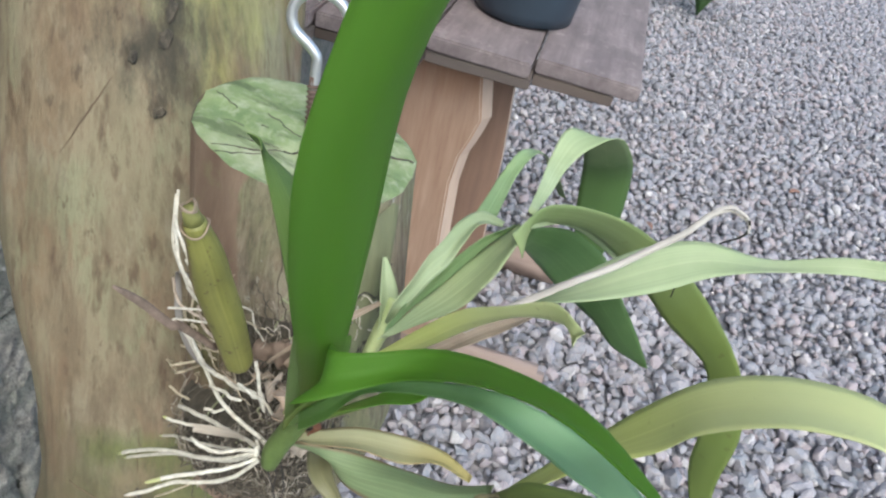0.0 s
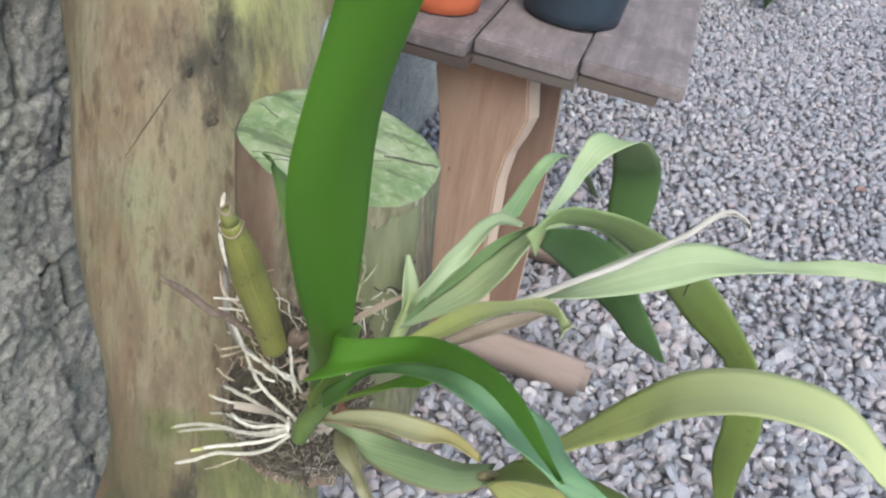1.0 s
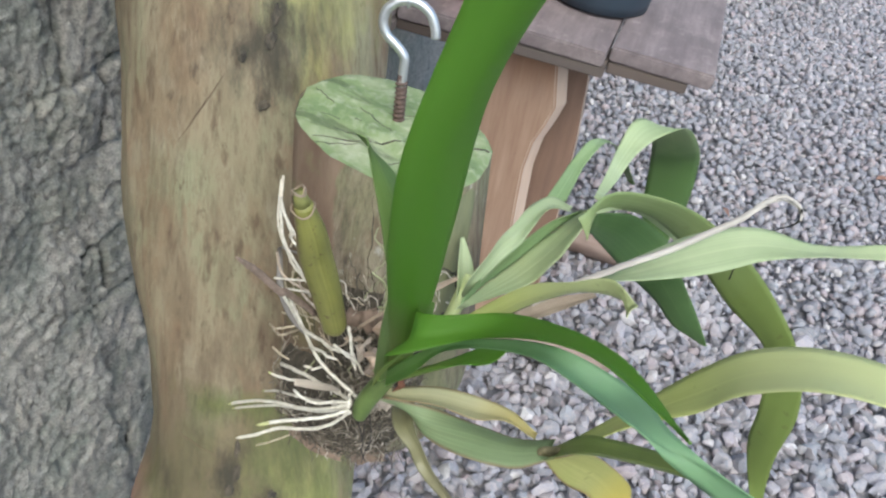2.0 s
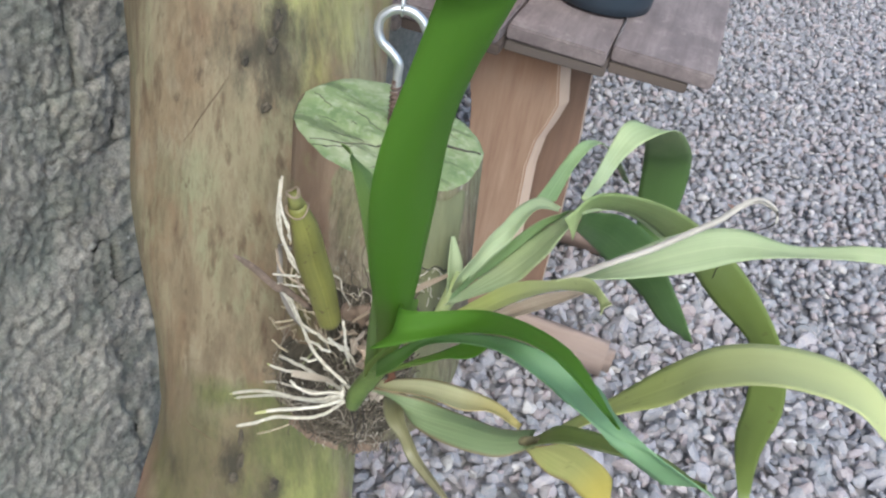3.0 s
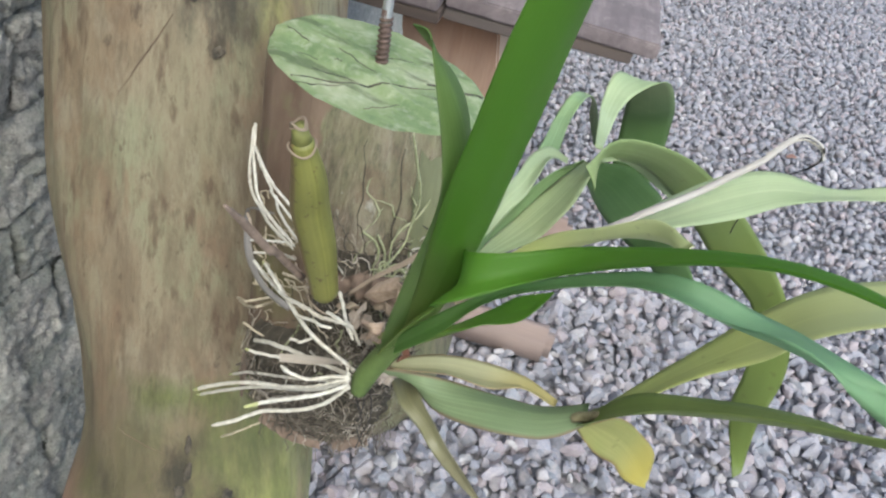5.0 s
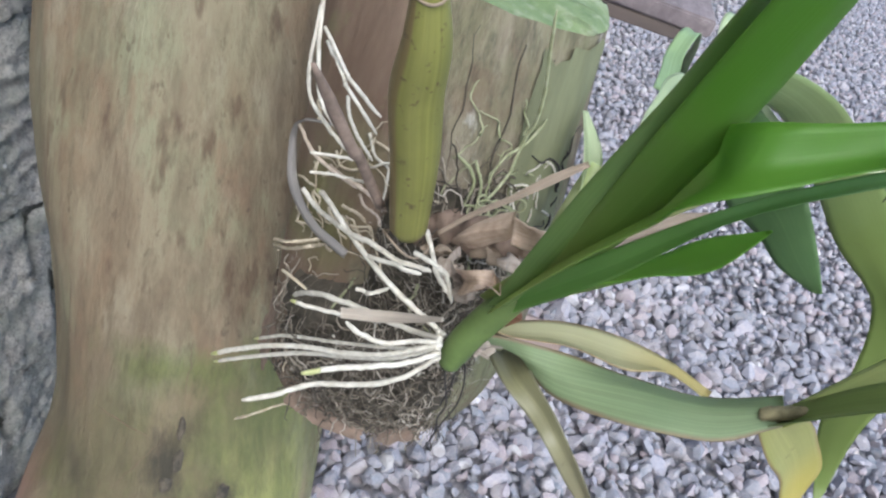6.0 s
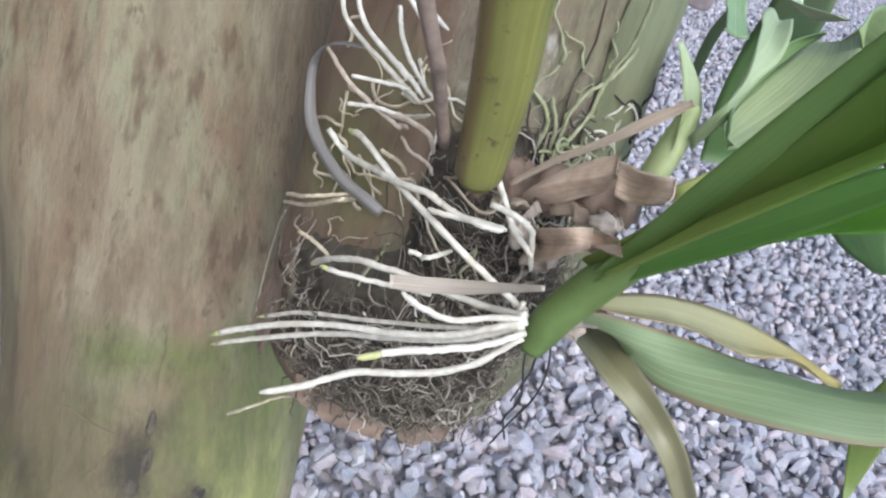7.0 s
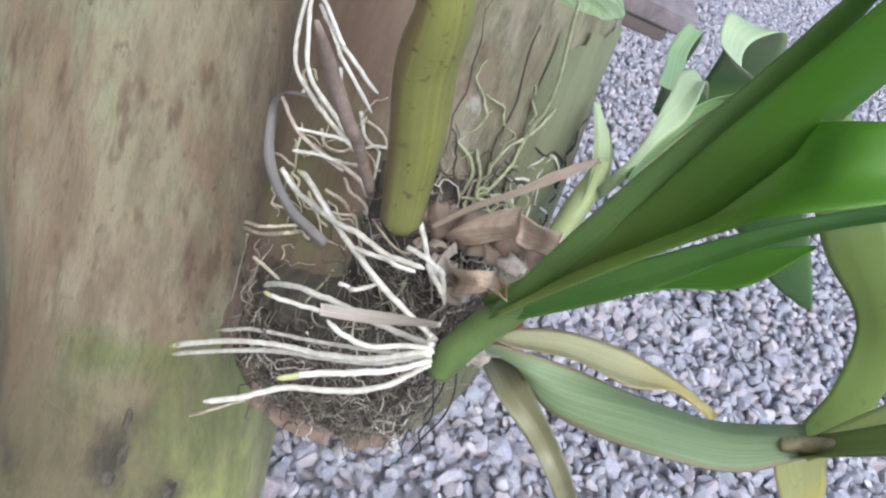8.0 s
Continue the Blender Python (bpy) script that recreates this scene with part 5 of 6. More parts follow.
root([(0.033, 0.578, 0.836), (0.032, 0.582, 0.820), (0.014, 0.591, 0.803), (-0.013, 0.602, 0.783), (-0.040, 0.616, 0.761), (-0.060, 0.631, 0.734)], 0.0013, tip=0.06)
root([(0.037, 0.572, 0.830), (0.026, 0.564, 0.827), (0.015, 0.556, 0.827), (0.003, 0.547, 0.828), (-0.009, 0.537, 0.829)], 0.0017, tip=0.14)
root([(0.037, 0.573, 0.827), (0.024, 0.567, 0.812), (0.007, 0.564, 0.802), (-0.010, 0.563, 0.794), (-0.023, 0.559, 0.785), (-0.036, 0.556, 0.778)], 0.0017)
root([(-0.0370, 0.6474, 0.6732), (-0.0468, 0.6482, 0.6632), (-0.0581, 0.6371, 0.6615), (-0.0607, 0.6208, 0.6752)], 0.0011, M_ROOT_OLD, label="thin tan old root")
root([(0.035, 0.575, 0.834), (0.025, 0.585, 0.824), (0.009, 0.592, 0.818), (-0.009, 0.599, 0.813), (-0.025, 0.607, 0.805), (-0.036, 0.618, 0.792), (-0.043, 0.631, 0.775)], 0.0018, tip=0.05)
root([(0.006, 0.601, 0.807), (-0.006, 0.595, 0.810), (-0.020, 0.593, 0.809), (-0.034, 0.595, 0.806)], 0.0014, tip=0.08)
root([(0.035, 0.575, 0.833), (0.023, 0.574, 0.829), (0.014, 0.571, 0.826), (0.004, 0.571, 0.826), (-0.004, 0.574, 0.826)], 0.0016)
root([(0.031, 0.643, 0.858), (0.035, 0.655, 0.861), (0.038, 0.663, 0.869), (0.039, 0.667, 0.880), (0.041, 0.665, 0.898), (0.038, 0.658, 0.922), (0.033, 0.648, 0.951)], 0.0011, M_ROOT_MOSSY, label="greenish root clinging to the wood")
root([(0.032, 0.656, 0.853), (0.032, 0.659, 0.866), (0.036, 0.663, 0.876), (0.042, 0.670, 0.884), (0.046, 0.676, 0.894)], 0.0009, M_ROOT_MOSSY, label="greenish root clinging to the wood")
root([(0.022, 0.650, 0.846), (0.024, 0.653, 0.856), (0.022, 0.654, 0.866), (0.012, 0.652, 0.874)], 0.0012, M_ROOT_MOSSY, label="greenish root clinging to the wood")
root([(0.039, 0.657, 0.841), (0.031, 0.654, 0.849), (0.028, 0.655, 0.861), (0.022, 0.655, 0.872)], 0.0011, M_ROOT_MOSSY, label="greenish root clinging to the wood")
root([(-0.0682, 0.6753, 0.9117), (-0.0615, 0.6593, 0.8948), (-0.0528, 0.6492, 0.8762), (-0.0297, 0.6334, 0.8688), (-0.0339, 0.6362, 0.8696), (-0.0213, 0.6305, 0.8642)], 0.0014)
root([(-0.0678, 0.6716, 0.9105), (-0.0653, 0.6634, 0.8857), (-0.0604, 0.6598, 0.8694), (-0.0443, 0.6438, 0.8672), (-0.0429, 0.6416, 0.8678), (-0.0223, 0.6309, 0.8616)], 0.0014)
root([(-0.0593, 0.6548, 0.9083), (-0.0489, 0.6416, 0.9057), (-0.0399, 0.6380, 0.8987), (-0.0381, 0.6355, 0.8984), (-0.0206, 0.6287, 0.8908)], 0.0013)
root([(-0.0558, 0.6518, 0.9038), (-0.0462, 0.6410, 0.9007), (-0.0398, 0.6367, 0.8949), (-0.0363, 0.6318, 0.8949), (-0.0205, 0.6279, 0.8825)], 0.0012)
root([(-0.0406, 0.6440, 0.8869), (-0.0376, 0.6398, 0.8816), (-0.0351, 0.6402, 0.8750), (-0.0212, 0.6372, 0.8633)], 0.0012)
root([(-0.0460, 0.6234, 0.8653), (-0.0312, 0.6301, 0.8650), (-0.0288, 0.6318, 0.8648), (-0.0271, 0.6334, 0.8643)], 0.0010)
root([(-0.0462, 0.6279, 0.8524), (-0.0360, 0.6298, 0.8543), (-0.0257, 0.6319, 0.8542), (-0.0167, 0.6197, 0.8645)], 0.0011)
root([(-0.0639, 0.6596, 0.8543), (-0.0482, 0.6407, 0.8535), (-0.0281, 0.6443, 0.8434), (-0.0275, 0.6481, 0.8414), (-0.0239, 0.6426, 0.8443)], 0.0013, M_ROOT_PINK, label="pinkish tan root")
root([(0.0360, 0.5830, 0.8294), (0.0323, 0.5860, 0.8287), (0.0289, 0.5861, 0.8305), (0.0055, 0.5926, 0.8381), (-0.0179, 0.6165, 0.8362), (-0.0360, 0.6318, 0.8388), (-0.0450, 0.6423, 0.8346)], 0.0018, tip=0.08)
root([(-0.0535, 0.6483, 0.8277), (-0.0420, 0.6416, 0.8234), (-0.0227, 0.6186, 0.8341), (-0.0083, 0.6078, 0.8419), (-0.0009, 0.6088, 0.8394), (0.0091, 0.6050, 0.8403), (0.0216, 0.6023, 0.8436)], 0.0018)
root([(0.0130, 0.6172, 0.8523), (0.0222, 0.6040, 0.8457), (0.0253, 0.6001, 0.8449), (0.0229, 0.6031, 0.8454), (0.0312, 0.5910, 0.8449)], 0.0016)
root([(0.0125, 0.5957, 0.8547), (0.0235, 0.5905, 0.8568), (0.0242, 0.5907, 0.8560), (0.0285, 0.5947, 0.8503), (0.0341, 0.5987, 0.8343)], 0.0015)
root([(-0.0069, 0.5942, 0.8268), (-0.0014, 0.5955, 0.8255), (0.0000, 0.5939, 0.8275), (0.0071, 0.5980, 0.8309)], 0.0013)
root([(-0.0053, 0.5983, 0.8427), (0.0035, 0.5938, 0.8463), (0.0106, 0.5885, 0.8503), (0.0186, 0.5880, 0.8521)], 0.0014)
root([(-0.0662, 0.6579, 0.7791), (-0.0493, 0.6337, 0.8017), (-0.0381, 0.6192, 0.8182), (-0.0347, 0.6397, 0.8066)], 0.0013, M_ROOT_OLD, label="thin tan old root")
root([(-0.0642, 0.6488, 0.7906), (-0.0579, 0.6416, 0.7968), (-0.0507, 0.6349, 0.8036), (-0.0351, 0.6478, 0.8046)], 0.0012, M_ROOT_OLD, label="thin tan old root")
root([(-0.0518, 0.6313, 0.7879), (-0.0430, 0.6272, 0.7888), (-0.0368, 0.6310, 0.7821)], 0.0012, M_ROOT_OLD, label="thin tan old root")
root([(-0.0629, 0.6786, 0.7478), (-0.0686, 0.6895, 0.7252), (-0.0618, 0.6765, 0.7279), (-0.0472, 0.6539, 0.7455)], 0.0013, M_ROOT_OLD, label="thin tan old root")
root([(-0.0683, 0.6725, 0.7644), (-0.0782, 0.7088, 0.7231), (-0.0846, 0.7299, 0.6750), (-0.0856, 0.7372, 0.6217)], 0.0009, M_ROOT_OLD, label="thin tan old root")
root([(-0.0514, 0.7200, 0.7395), (-0.0575, 0.7308, 0.7210), (-0.0592, 0.7207, 0.7102), (-0.0601, 0.7076, 0.7182)], 0.0010, M_ROOT_OLD, label="thin tan old root")
root([(-0.0562, 0.6532, 0.8037), (-0.0479, 0.6534, 0.8036), (-0.0437, 0.6603, 0.7976)], 0.0010, M_ROOT_OLD, label="thin tan old root")
root([(-0.0661, 0.6785, 0.8133), (-0.0565, 0.6589, 0.8257), (-0.0492, 0.6526, 0.8285)], 0.0010, M_ROOT_OLD, label="thin tan old root")
root([(-0.0259, 0.6477, 0.8366), (-0.0210, 0.6408, 0.8372), (-0.0119, 0.6342, 0.8370), (-0.0088, 0.6259, 0.8390)], 0.0010, M_ROOT_PINK, label="pinkish tan root")
root([(-0.0308, 0.6398, 0.8328), (-0.0239, 0.6432, 0.8279), (-0.0186, 0.6481, 0.8207), (-0.0138, 0.6404, 0.8236)], 0.0012, M_ROOT_OLD, label="thin tan old root")
root([(-0.0445, 0.6560, 0.8413), (-0.0333, 0.6402, 0.8489), (-0.0237, 0.6272, 0.8553), (-0.0145, 0.6211, 0.8563), (-0.0109, 0.6250, 0.8478)], 0.0013, M_ROOT_PINK, label="pinkish tan root")
under(tube("dead_stalk", spline([(-0.0084, 0.6099, 0.8612), (-0.0170, 0.5868, 0.8948), (-0.0176, 0.5807, 0.8996), (-0.0258, 0.5688, 0.9212), (-0.0303, 0.5547, 0.9405)], 24), [0.0023] * 18 + [0.0022, 0.0021, 0.0019, 0.0016, 0.0012, 0.0008], M_STALK, 8, wobble=0.06, rng=np.random.default_rng(5)), orchid, "thin dead brown stalk")
GREY_ROWS = [(-0.046, 0.658, 0.862, 0.0005, 0.0, 0.0006), (-0.060, 0.664, 0.857, 0.0006, 0.0, 0.0010), (-0.069, 0.673, 0.848, 0.0010, 0.0, 0.0007), (-0.073, 0.680, 0.836, 0.0016, 0.0006, 0.0), (-0.071, 0.677, 0.826, 0.0021, 0.0007, -0.0004), (-0.066, 0.668, 0.818, 0.0022, 0.0008, 0.0012), (-0.056, 0.655, 0.814, 0.0018, 0.0, 0.0022), (-0.043, 0.644, 0.811, 0.0012, 0.0, 0.0026), (-0.031, 0.638, 0.810, 0.0009, 0.0, 0.0028), (-0.023, 0.637, 0.807, 0.0008, 0.0, 0.0026)]
blade("sheath", GREY_ROWS, M_GREY_SHEATH, 0.5, "thin greyish dry sheath curving round the roots", n=40)
blade("sheath", [(0.0178, 0.622, 0.8495, 0.0006, -0.0004, -0.0006), (0.0297, 0.629, 0.8612, 0.0009, -0.0005, -0.0008), (0.0433, 0.636, 0.8712, 0.0011, -0.0006, -0.0009), (0.0569, 0.646, 0.8813, 0.0016, -0.0009, -0.0012), (0.0706, 0.660, 0.8876, 0.0010, -0.0006, -0.0008)], M_DRY, 0.4, "narrow dry greyish strip")
blade("sheath", [
        (0.033, 0.562, 0.856, 0.0002, -0.0005, -0.0006),
        (0.023, 0.573, 0.842, 0.0005, -0.0011, -0.0012),
        (0.009, 0.581, 0.829, 0.0007, -0.0017, -0.0018),
        (-0.009, 0.585, 0.819, 0.0007, -0.0015, -0.0017),
    ], M_CREAM, 0.3, "cream dry sheath lying among the roots")


def husk(name, rows, material, label, bulge=0.8):
    """A dry sheath rolled into a half tube."""
    return blade(name, rows, material, -bulge, label, n=20, across=12, thick=0.0008)


husk("sheath", [
        (0.0247, 0.6368, 0.8373, 0.0015, -0.0034, -0.0000),
        (0.0295, 0.6266, 0.8497, 0.0030, -0.0052, -0.0015),
        (0.0360, 0.6210, 0.8594, 0.0032, -0.0039, -0.0028),
        (0.0424, 0.6173, 0.8664, 0.0035, -0.0023, -0.0040),
        (0.0475, 0.6138, 0.8737, 0.0022, -0.0001, -0.0036),
    ], M_HUSK, "fat dry tan sheath with dark ribs", 0.95)
husk("sheath", [
        (0.0475, 0.6096, 0.8729, 0.0014, -0.0029, -0.0048),
        (0.0556, 0.6062, 0.8748, 0.0018, 0.0019, -0.0068),
        (0.0599, 0.5904, 0.8838, -0.0019, -0.0077, -0.0007),
    ], M_HUSK, "pale torn sheath end", 0.2)
husk("sheath", [
        (0.0334, 0.6278, 0.8257, 0.0027, -0.0004, -0.0052),
        (0.0364, 0.6009, 0.8460, 0.0024, -0.0010, -0.0056),
        (0.0411, 0.5890, 0.8570, 0.0005, -0.0038, -0.0024),
        (0.0472, 0.5888, 0.8587, -0.0009, -0.0076, 0.0018),
        (0.0488, 0.5690, 0.8724, -0.0013, -0.0054, 0.0021),
    ], M_HUSK, "brown papery sheath curled at its rim", 0.7)
# added lumpy mass that makes the hollow behind the sheaths look dark
under(tube("rhizome", spline([(0.004, 0.640, 0.836), (0.022, 0.640, 0.842), (0.040, 0.632, 0.850), (0.060, 0.622, 0.860)], 24), [0.008 + 0.002 * math.sin(k * 1.1) for k in range(24)], M_BARK_PINK, 12, wobble=0.14, rng=np.random.default_rng(3)), orchid, "dark knobbly mass added to fill the hollow behind the dry sheaths")
under(tube("stem", spline([(0.0685, 0.656, 0.842), (0.0716, 0.6616, 0.8551), (0.0740, 0.668, 0.868), (0.0755, 0.6740, 0.882)], 16), spline([(0.0060,), (0.0082,), (0.0080,), (0.0050,)], 16)[:, 0], M_STEM, 16, squash=0.6), orchid, "pale yellow-green sheathed stem")


def crumpled_bract(place, aim, size, seed, material=None, label="crumpled brown papery bract"):
    """A torn papery scale, curled over itself."""
    rng = np.random.default_rng(seed)
    aim = Vector(aim).normalized()
    side = aim.cross(Vector(rng.normal(0, 1, 3))).normalized()
    rows = []
    for q in np.linspace(0, 1, 6):
        p = Vector(place) + Vector((0.006, 0.013, -0.001)) + aim * size * (q - 0.3) + Vector(rng.normal(0, size * 0.09, 3))
        w = side * size * 0.42 * math.sin(math.pi * (0.12 + 0.72 * q)) * rng.uniform(0.75, 1.2)
        rows.append((p.x, p.y, p.z, w.x, w.y, w.z))
    return blade("bract", rows, material or M_BRACT, -0.6, label, n=16, across=10, thick=0.0005)


for k, (place, aim, size) in enumerate((((0.012, 0.604, 0.846), (1, -0.3, 0.4), 0.015), ((0.018, 0.600, 0.842), (0.6, -0.6, 0.8), 0.014), ((0.024, 0.606, 0.838), (0.8, -0.6, -0.2), 0.014), ((0.034, 0.606, 0.852), (0.9, 0.2, 0.3), 0.012), ((0.044, 0.600, 0.856), (1, 0.1, 0.2), 0.013), ((0.030, 0.596, 0.832), (0.7, -0.2, 0.7), 0.012))):
    crumpled_bract(place, aim, size, 20 + k, M_BRACT if k % 3 else M_DRY)
for k, (place, aim, size) in enumerate((((0.044, 0.577, 0.826), (1, -0.2, -0.1), 0.013), ((0.046, 0.574, 0.833), (1, 0.1, 0.3), 0.014))):
    crumpled_bract(place, aim, size, 70 + k)
crumpled_bract((0.0547, 0.5798, 0.8426), (0.3, 0.4, 1), 0.009, 41, M_BRACT_RED, "small rusty red bract")

# ---------------------------------------------------------------- moss and root fibres on the log


def on_log(a, z, out=0.0):
    c = log_axis(z)
    r = log_radius(a, z) + out
    return Vector((c.x + math.cos(a) * r, c.y + math.sin(a) * r, z))


def mat_depth(a, z):
    """How thick the mat of peat and fibres lies on the log."""
    top = max(0.0, min(1.0, (z - 0.770) / 0.02))
    s = (a + math.radians(91 - 21 * top)) / math.radians(43 - 15 * top)
    t = (z - 0.781) / 0.076
    d = max(0.0, 1 - s * s) * max(0.0, 1 - t * t)
    return 0.024 * d**0.6 * (1 + 0.3 * noise.noise(Vector((a * 5, z * 60, 0)))) + 0.006 * noise.noise(Vector((a * 16, z * 170, 2))) * (d > 0)


def moss_mat():
    verts, faces = [], []
    na, nz = 70, 60
    for i in range(na + 1):
        for j in range(nz + 1):
            a = math.radians(-135 + 101 * i / na)
            z = 0.708 + 0.152 * j / nz
            verts.append(on_log(a, z, mat_depth(a, z) - 0.004))
    for i in range(na):
        for j in range(nz):
            k = i * (nz + 1) + j
            faces.append((k, k + nz + 1, k + nz + 2, k + 1))
    ob = mesh_object("moss_mat", verts, faces, M_PEAT)
    return tagged(ob, "dark peaty mat of moss and dead roots on the log", "moss")


moss_mat()


def fibres():
    """Fine tangled dead roots over the mat."""
    rng = np.random.default_rng(11)
    verts, faces = [], []
    for k in range(1500):
        z = rng.normal(0.772, 0.046)
        a = math.radians(rng.normal(-90, 19) if z < 0.772 else rng.normal(-71, 11))
        thin = rng.random() < 0.9
        head = rng.uniform(0, 2 * math.pi)
        path = []
        n = 8 if thin else 12
        step = rng.uniform(0.0012, 0.0036) if thin else rng.uniform(0.002, 0.0042)
        lift = rng.uniform(-0.003, 0.004) if thin else rng.uniform(0.0, 0.008)
        z = min(max(z, 0.706), 0.86)
        for i in range(n):
            path.append(on_log(a, z, max(mat_depth(a, z), 0.0) + lift + rng.normal(0, 0.0009)))
            head += rng.normal(0, 0.5)
            a += math.cos(head) * step / 0.09
            z += math.sin(head) * step
        r = rng.uniform(0.00010, 0.00026) if thin else rng.uniform(0.0003, 0.0006)
        v, f = tube_data(path, [r] * n, 4, cap=False)
        off = len(verts)
        verts.extend(v)
        faces.extend(tuple(q + off for q in t) for t in f)
    for k in range(90):
        p = np.array(on_log(math.radians(rng.uniform(-118, -48)), rng.uniform(0.702, 0.73), 0.008))
        path = [p]
        for i in range(6):
            p = p + np.array((rng.normal(0, 0.0016), rng.normal(0, 0.0016), -rng.uniform(0.001, 0.0042)))
            path.append(p)
        v, f = tube_data(path, [rng.uniform(0.0002, 0.0004)] * 7, 4, cap=False)
        off = len(verts)
        verts.extend(v)
        faces.extend(tuple(q + off for q in t) for t in f)
    ob = mesh_object("root_fibres", verts, faces, M_FIBRE)
    return tagged(ob, "tangle of fine brown dead root fibres on the mat", "fibres", kind="stuff")


fibres()


def bark_flake(a0, a1, z0, z1, seed, material, label, off=0.006):
    """A curled scale of bark that stands off the log."""
    verts, faces = [], []
    n = 12
    for i in range(n + 1):
        for j in range(n + 1):
            u, v = i / n, j / n
            edge = 0.22 * noise.noise(Vector((u * 3, v * 3, seed))) + 0.12 * noise.noise(Vector((u * 9, v * 9, seed)))
            a = a0 + (a1 - a0) * (u + edge * (v - 0.5))
            z = z0 + (z1 - z0) * (v + edge * (u - 0.5))
            verts.append(on_log(a, z, 0.0012 + off * (1 - v) ** 2 + 0.002 * noise.noise(Vector((u * 5, v * 5, seed + 3)))))
    for i in range(n):
        for j in range(n):
            k = i * (n + 1) + j
            faces.append((k, k + n + 1, k + n + 2, k + 1))
    return under(mesh_object("bark_flake", verts, faces, material), log, label)


bark_flake(math.radians(-165), math.radians(-140), 0.690, 0.735, 1, M_BARK_PINK, "pinkish pale bark scale")
bark_flake(math.radians(-122), math.radians(-85), 0.689, 0.712, 4, M_BARK_PINK, "pinkish pale bark scale")
bark_flake(math.radians(-80), math.radians(-58), 0.690, 0.709, 6, M_BARK_PINK, "pinkish pale bark scale")
for a, z0, z1, w in ((-78, 0.93, 0.86, 0.0003), (-60, 0.925, 0.82, 0.0004), (-47, 0.92, 0.83, 0.0003), (-95, 0.935, 0.88, 0.0003)):
    path = [on_log(math.radians(a + 3 * noise.noise(Vector((q * 5, a, 0)))), z0 + (z1 - z0) * q, 0.0002) for q in np.linspace(0, 1, 14)]
    under(tube("crack", path, [w * (0.4 + math.sin(math.pi * min(q, 0.97))) for q in np.linspace(0.1, 1, 14)], M_KNOT, 5), log, "dark drying crack")

# a strip of bark that is left on the other flank, and moss-green roots along its rim
bark_flake(math.radians(-52), math.radians(-18), 0.79, 0.925, 9, M_BARK_GREEN, "greenish strip of old bark", 0.002)


def curl(centre, r, turns, seed):
    rng = np.random.default_rng(seed)
    n = 40
    path = []
    tilt = Euler((rng.uniform(0.9, 1.5), 0, rng.uniform(-0.6, 0.6))).to_matrix()
    for q in np.linspace(0, 1, n):
        a = q * turns * 2 * math.pi + seed
        path.append(Vector(centre) + tilt @ Vector((math.cos(a) * r * (1 + 0.3 * q), math.sin(a) * r * (0.8 + 0.3 * math.sin(q * 5)), 0.004 * (q - 0.5))))
    return under(tube("root", path, [0.00065] * n, M_ROOT_MOSSY, 5), orchid, "thin curled greenish root")


for k, (x, y, z, r) in enumerate(((0.034, 0.640, 0.858, 0.0045), (0.040, 0.641, 0.860, 0.0050), (0.029, 0.639, 0.856, 0.0032), (0.046, 0.645, 0.863, 0.0040), (0.036, 0.639, 0.853, 0.0030), (0.042, 0.643, 0.855, 0.0034), (0.032, 0.640, 0.862, 0.0026))):
    curl((x, y, z), r, 1.05, k + 1)


def rootlet(a, z, head, length, r, seed, material, label):
    """A thin root that creeps over bark or mat."""
    rng = np.random.default_rng(seed)
    path = []
    for i in range(16):
        path.append(on_log(a, z, max(mat_depth(a, z), 0.0) + 0.0022 + 0.0012 * math.sin(i * 0.8 + seed)))
        head += rng.normal(0, 0.30)
        a += math.cos(head) * length / 16 / 0.075
        z += math.sin(head) * length / 16
    return under(tube("root", path, r * np.linspace(1.1, 0.6, 16), material, 6), orchid, label)


rng = random.Random(5)
for k in range(11):
    rootlet(math.radians(rng.uniform(-104, -64)), rng.uniform(0.775, 0.832), rng.uniform(0, 6.3), rng.uniform(0.014, 0.030), rng.uniform(0.0005, 0.0009), 60 + k, M_ROOT if k % 3 else M_ROOT_MOSSY, "short thin pale root")
for k in range(14):
    rootlet(math.radians(rng.uniform(-140, -108)), rng.uniform(0.735, 0.875), rng.uniform(0, 6.3), rng.uniform(0.015, 0.035), rng.uniform(0.0004, 0.0008), 90 + k, M_ROOT_OLD, "thin tan old root")
for k in range(8):
    rootlet(math.radians(rng.uniform(-132, -104)), rng.uniform(0.80, 0.868), rng.uniform(-1.3, -0.3), rng.uniform(0.03, 0.055), rng.uniform(0.0005, 0.0009), 200 + k, M_ROOT_OLD if k % 4 else M_ROOT, "thin pale root clinging to the bark")
for k in range(12):
    rootlet(math.radians(rng.uniform(-48, -18)), rng.uniform(0.82, 0.865), rng.uniform(0.8, 2.6), rng.uniform(0.02, 0.04), rng.uniform(0.0004, 0.0008), 160 + k, M_ROOT if k % 2 else M_BLACK, "thin dead fibre")
for k in range(8):
    rootlet(math.radians(rng.uniform(-78, -50)), rng.uniform(0.85, 0.885), rng.uniform(0.6, 2.4), rng.uniform(0.015, 0.03), rng.uniform(0.0003, 0.0006), 120 + k, M_ROOT_MOSSY, "greenish root clinging to the wood")

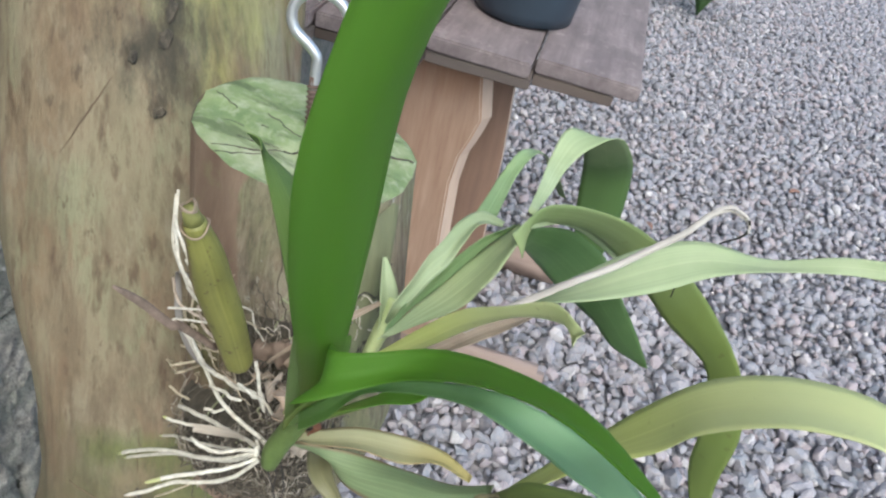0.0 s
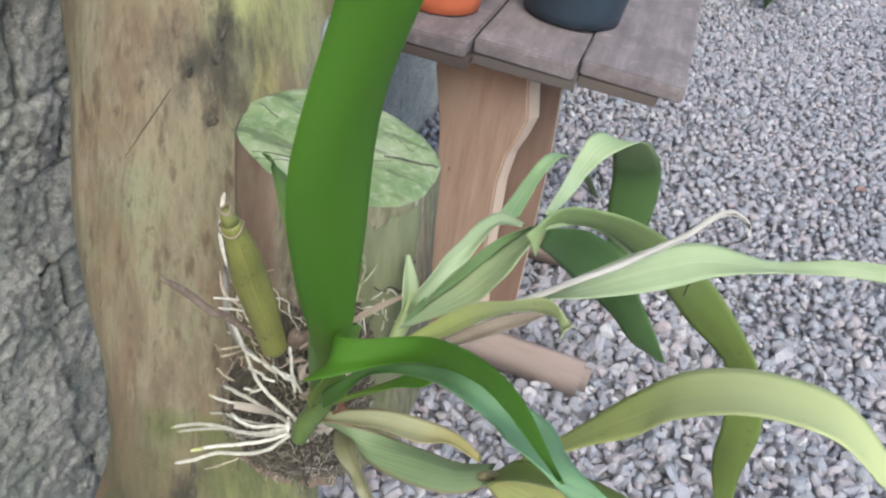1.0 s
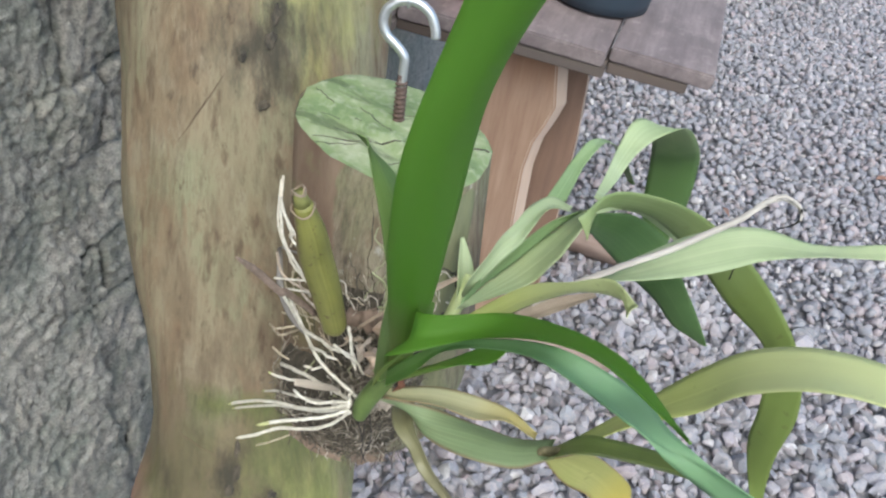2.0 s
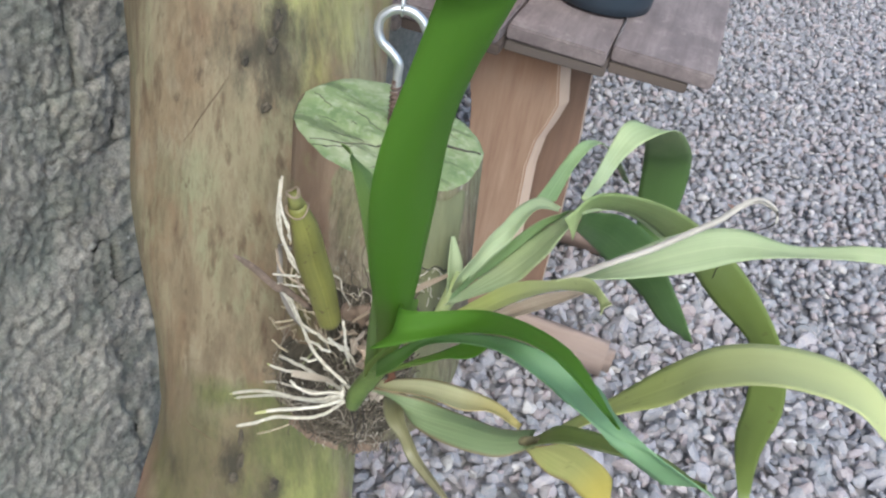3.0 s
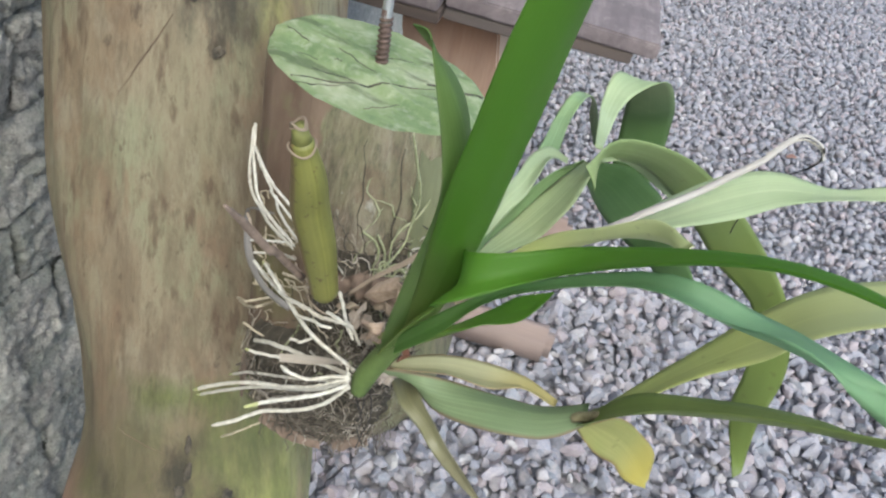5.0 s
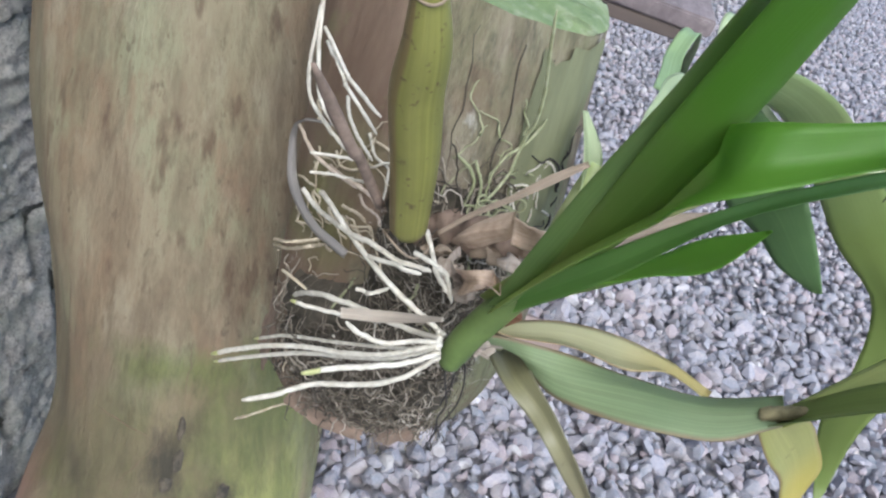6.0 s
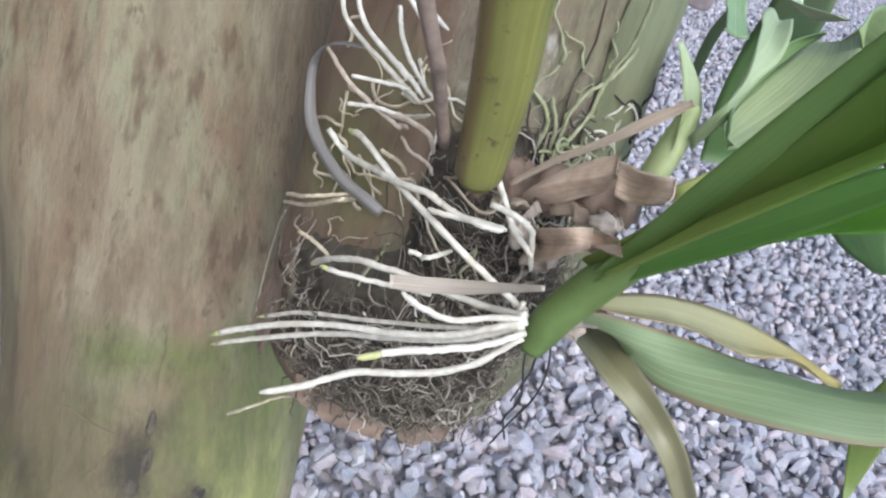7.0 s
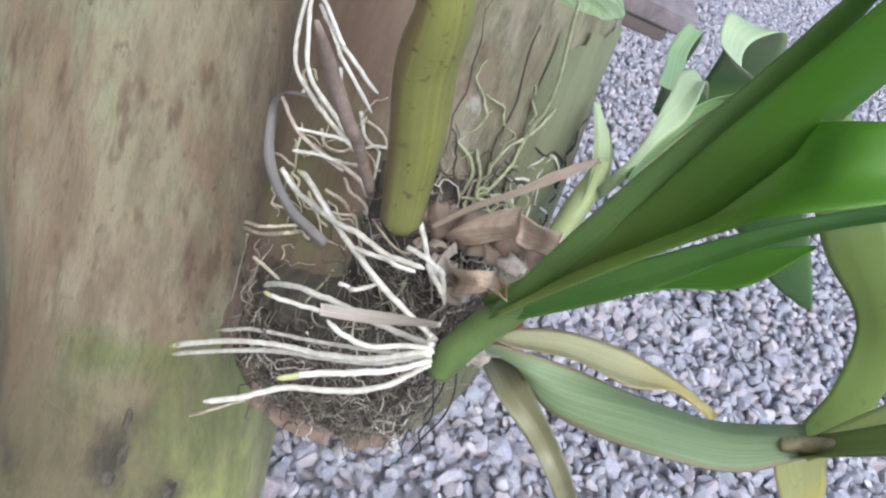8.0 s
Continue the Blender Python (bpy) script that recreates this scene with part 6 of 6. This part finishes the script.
for pts in ([(0.040, 0.578, 0.826), (0.042, 0.576, 0.815), (0.047, 0.575, 0.80), (0.046, 0.577, 0.786), (0.050, 0.577, 0.776)], [(0.046, 0.580, 0.828), (0.0505, 0.577, 0.815), (0.0515, 0.577, 0.800), (0.0485, 0.577, 0.785), (0.0465, 0.578, 0.770)], [(0.043, 0.579, 0.826), (0.046, 0.578, 0.812), (0.045, 0.577, 0.795)]):
    under(tube("hair_root", spline(pts, 24), [0.0004] * 24, M_BLACK, 5), orchid, "hair-thin dark root")

# ---------------------------------------------------------------- dry leaves on the gravel, and a low plant far off


M_LITTER = leaf_material("reddish_dead_leaf", (0.34, 0.20, 0.155), (0.20, 0.11, 0.085), vein=14, gloss=0.75, spots=0.6, through_light=0.1)
for x, y, turn in ((1.004, 2.870, 0.4), (0.494, 2.356, 2.1)):
    e = thing("fallen_leaf", (x, y, 0.018), "small dry reddish leaf lying on the gravel", "leaf")
    rows = [(x + math.cos(turn) * 0.022 * (q - 0.5) * 2, y + math.sin(turn) * 0.022 * (q - 0.5) * 2, 0.020 + 0.006 * math.sin(q * 3), -math.sin(turn) * 0.010 * math.sin(math.pi * (0.06 + 0.88 * q)), math.cos(turn) * 0.010 * math.sin(math.pi * (0.06 + 0.88 * q)), 0.002) for q in np.linspace(0, 1, 6)]
    blade("leaf_blade", rows, M_LITTER, 0.4, "", e, 12, 6)
weed = thing("garden_plant", (0.70, 4.75, 0), "low garden plant with drooping dark green leaves on gravel", "plant")
for k in range(9):
    a = k * 2.4
    reach = 0.20 + 0.05 * (k % 3)
    rows = []
    for q in np.linspace(0, 1, 6):
        d = Vector((math.cos(a), math.sin(a), 0)) * reach * q
        h = 0.02 + 0.30 * math.sin(q * 2.35) * (0.8 + 0.1 * (k % 4))
        w = Vector((-math.sin(a), math.cos(a), 0)) * 0.032 * math.sin(math.pi * (0.08 + 0.88 * q))
        rows.append((0.70 + d.x, 4.75 + d.y, h, w.x, w.y, w.z))
    blade("leaf", rows, M_LEAF_DARK, 0.3, "", weed, 16, 6)
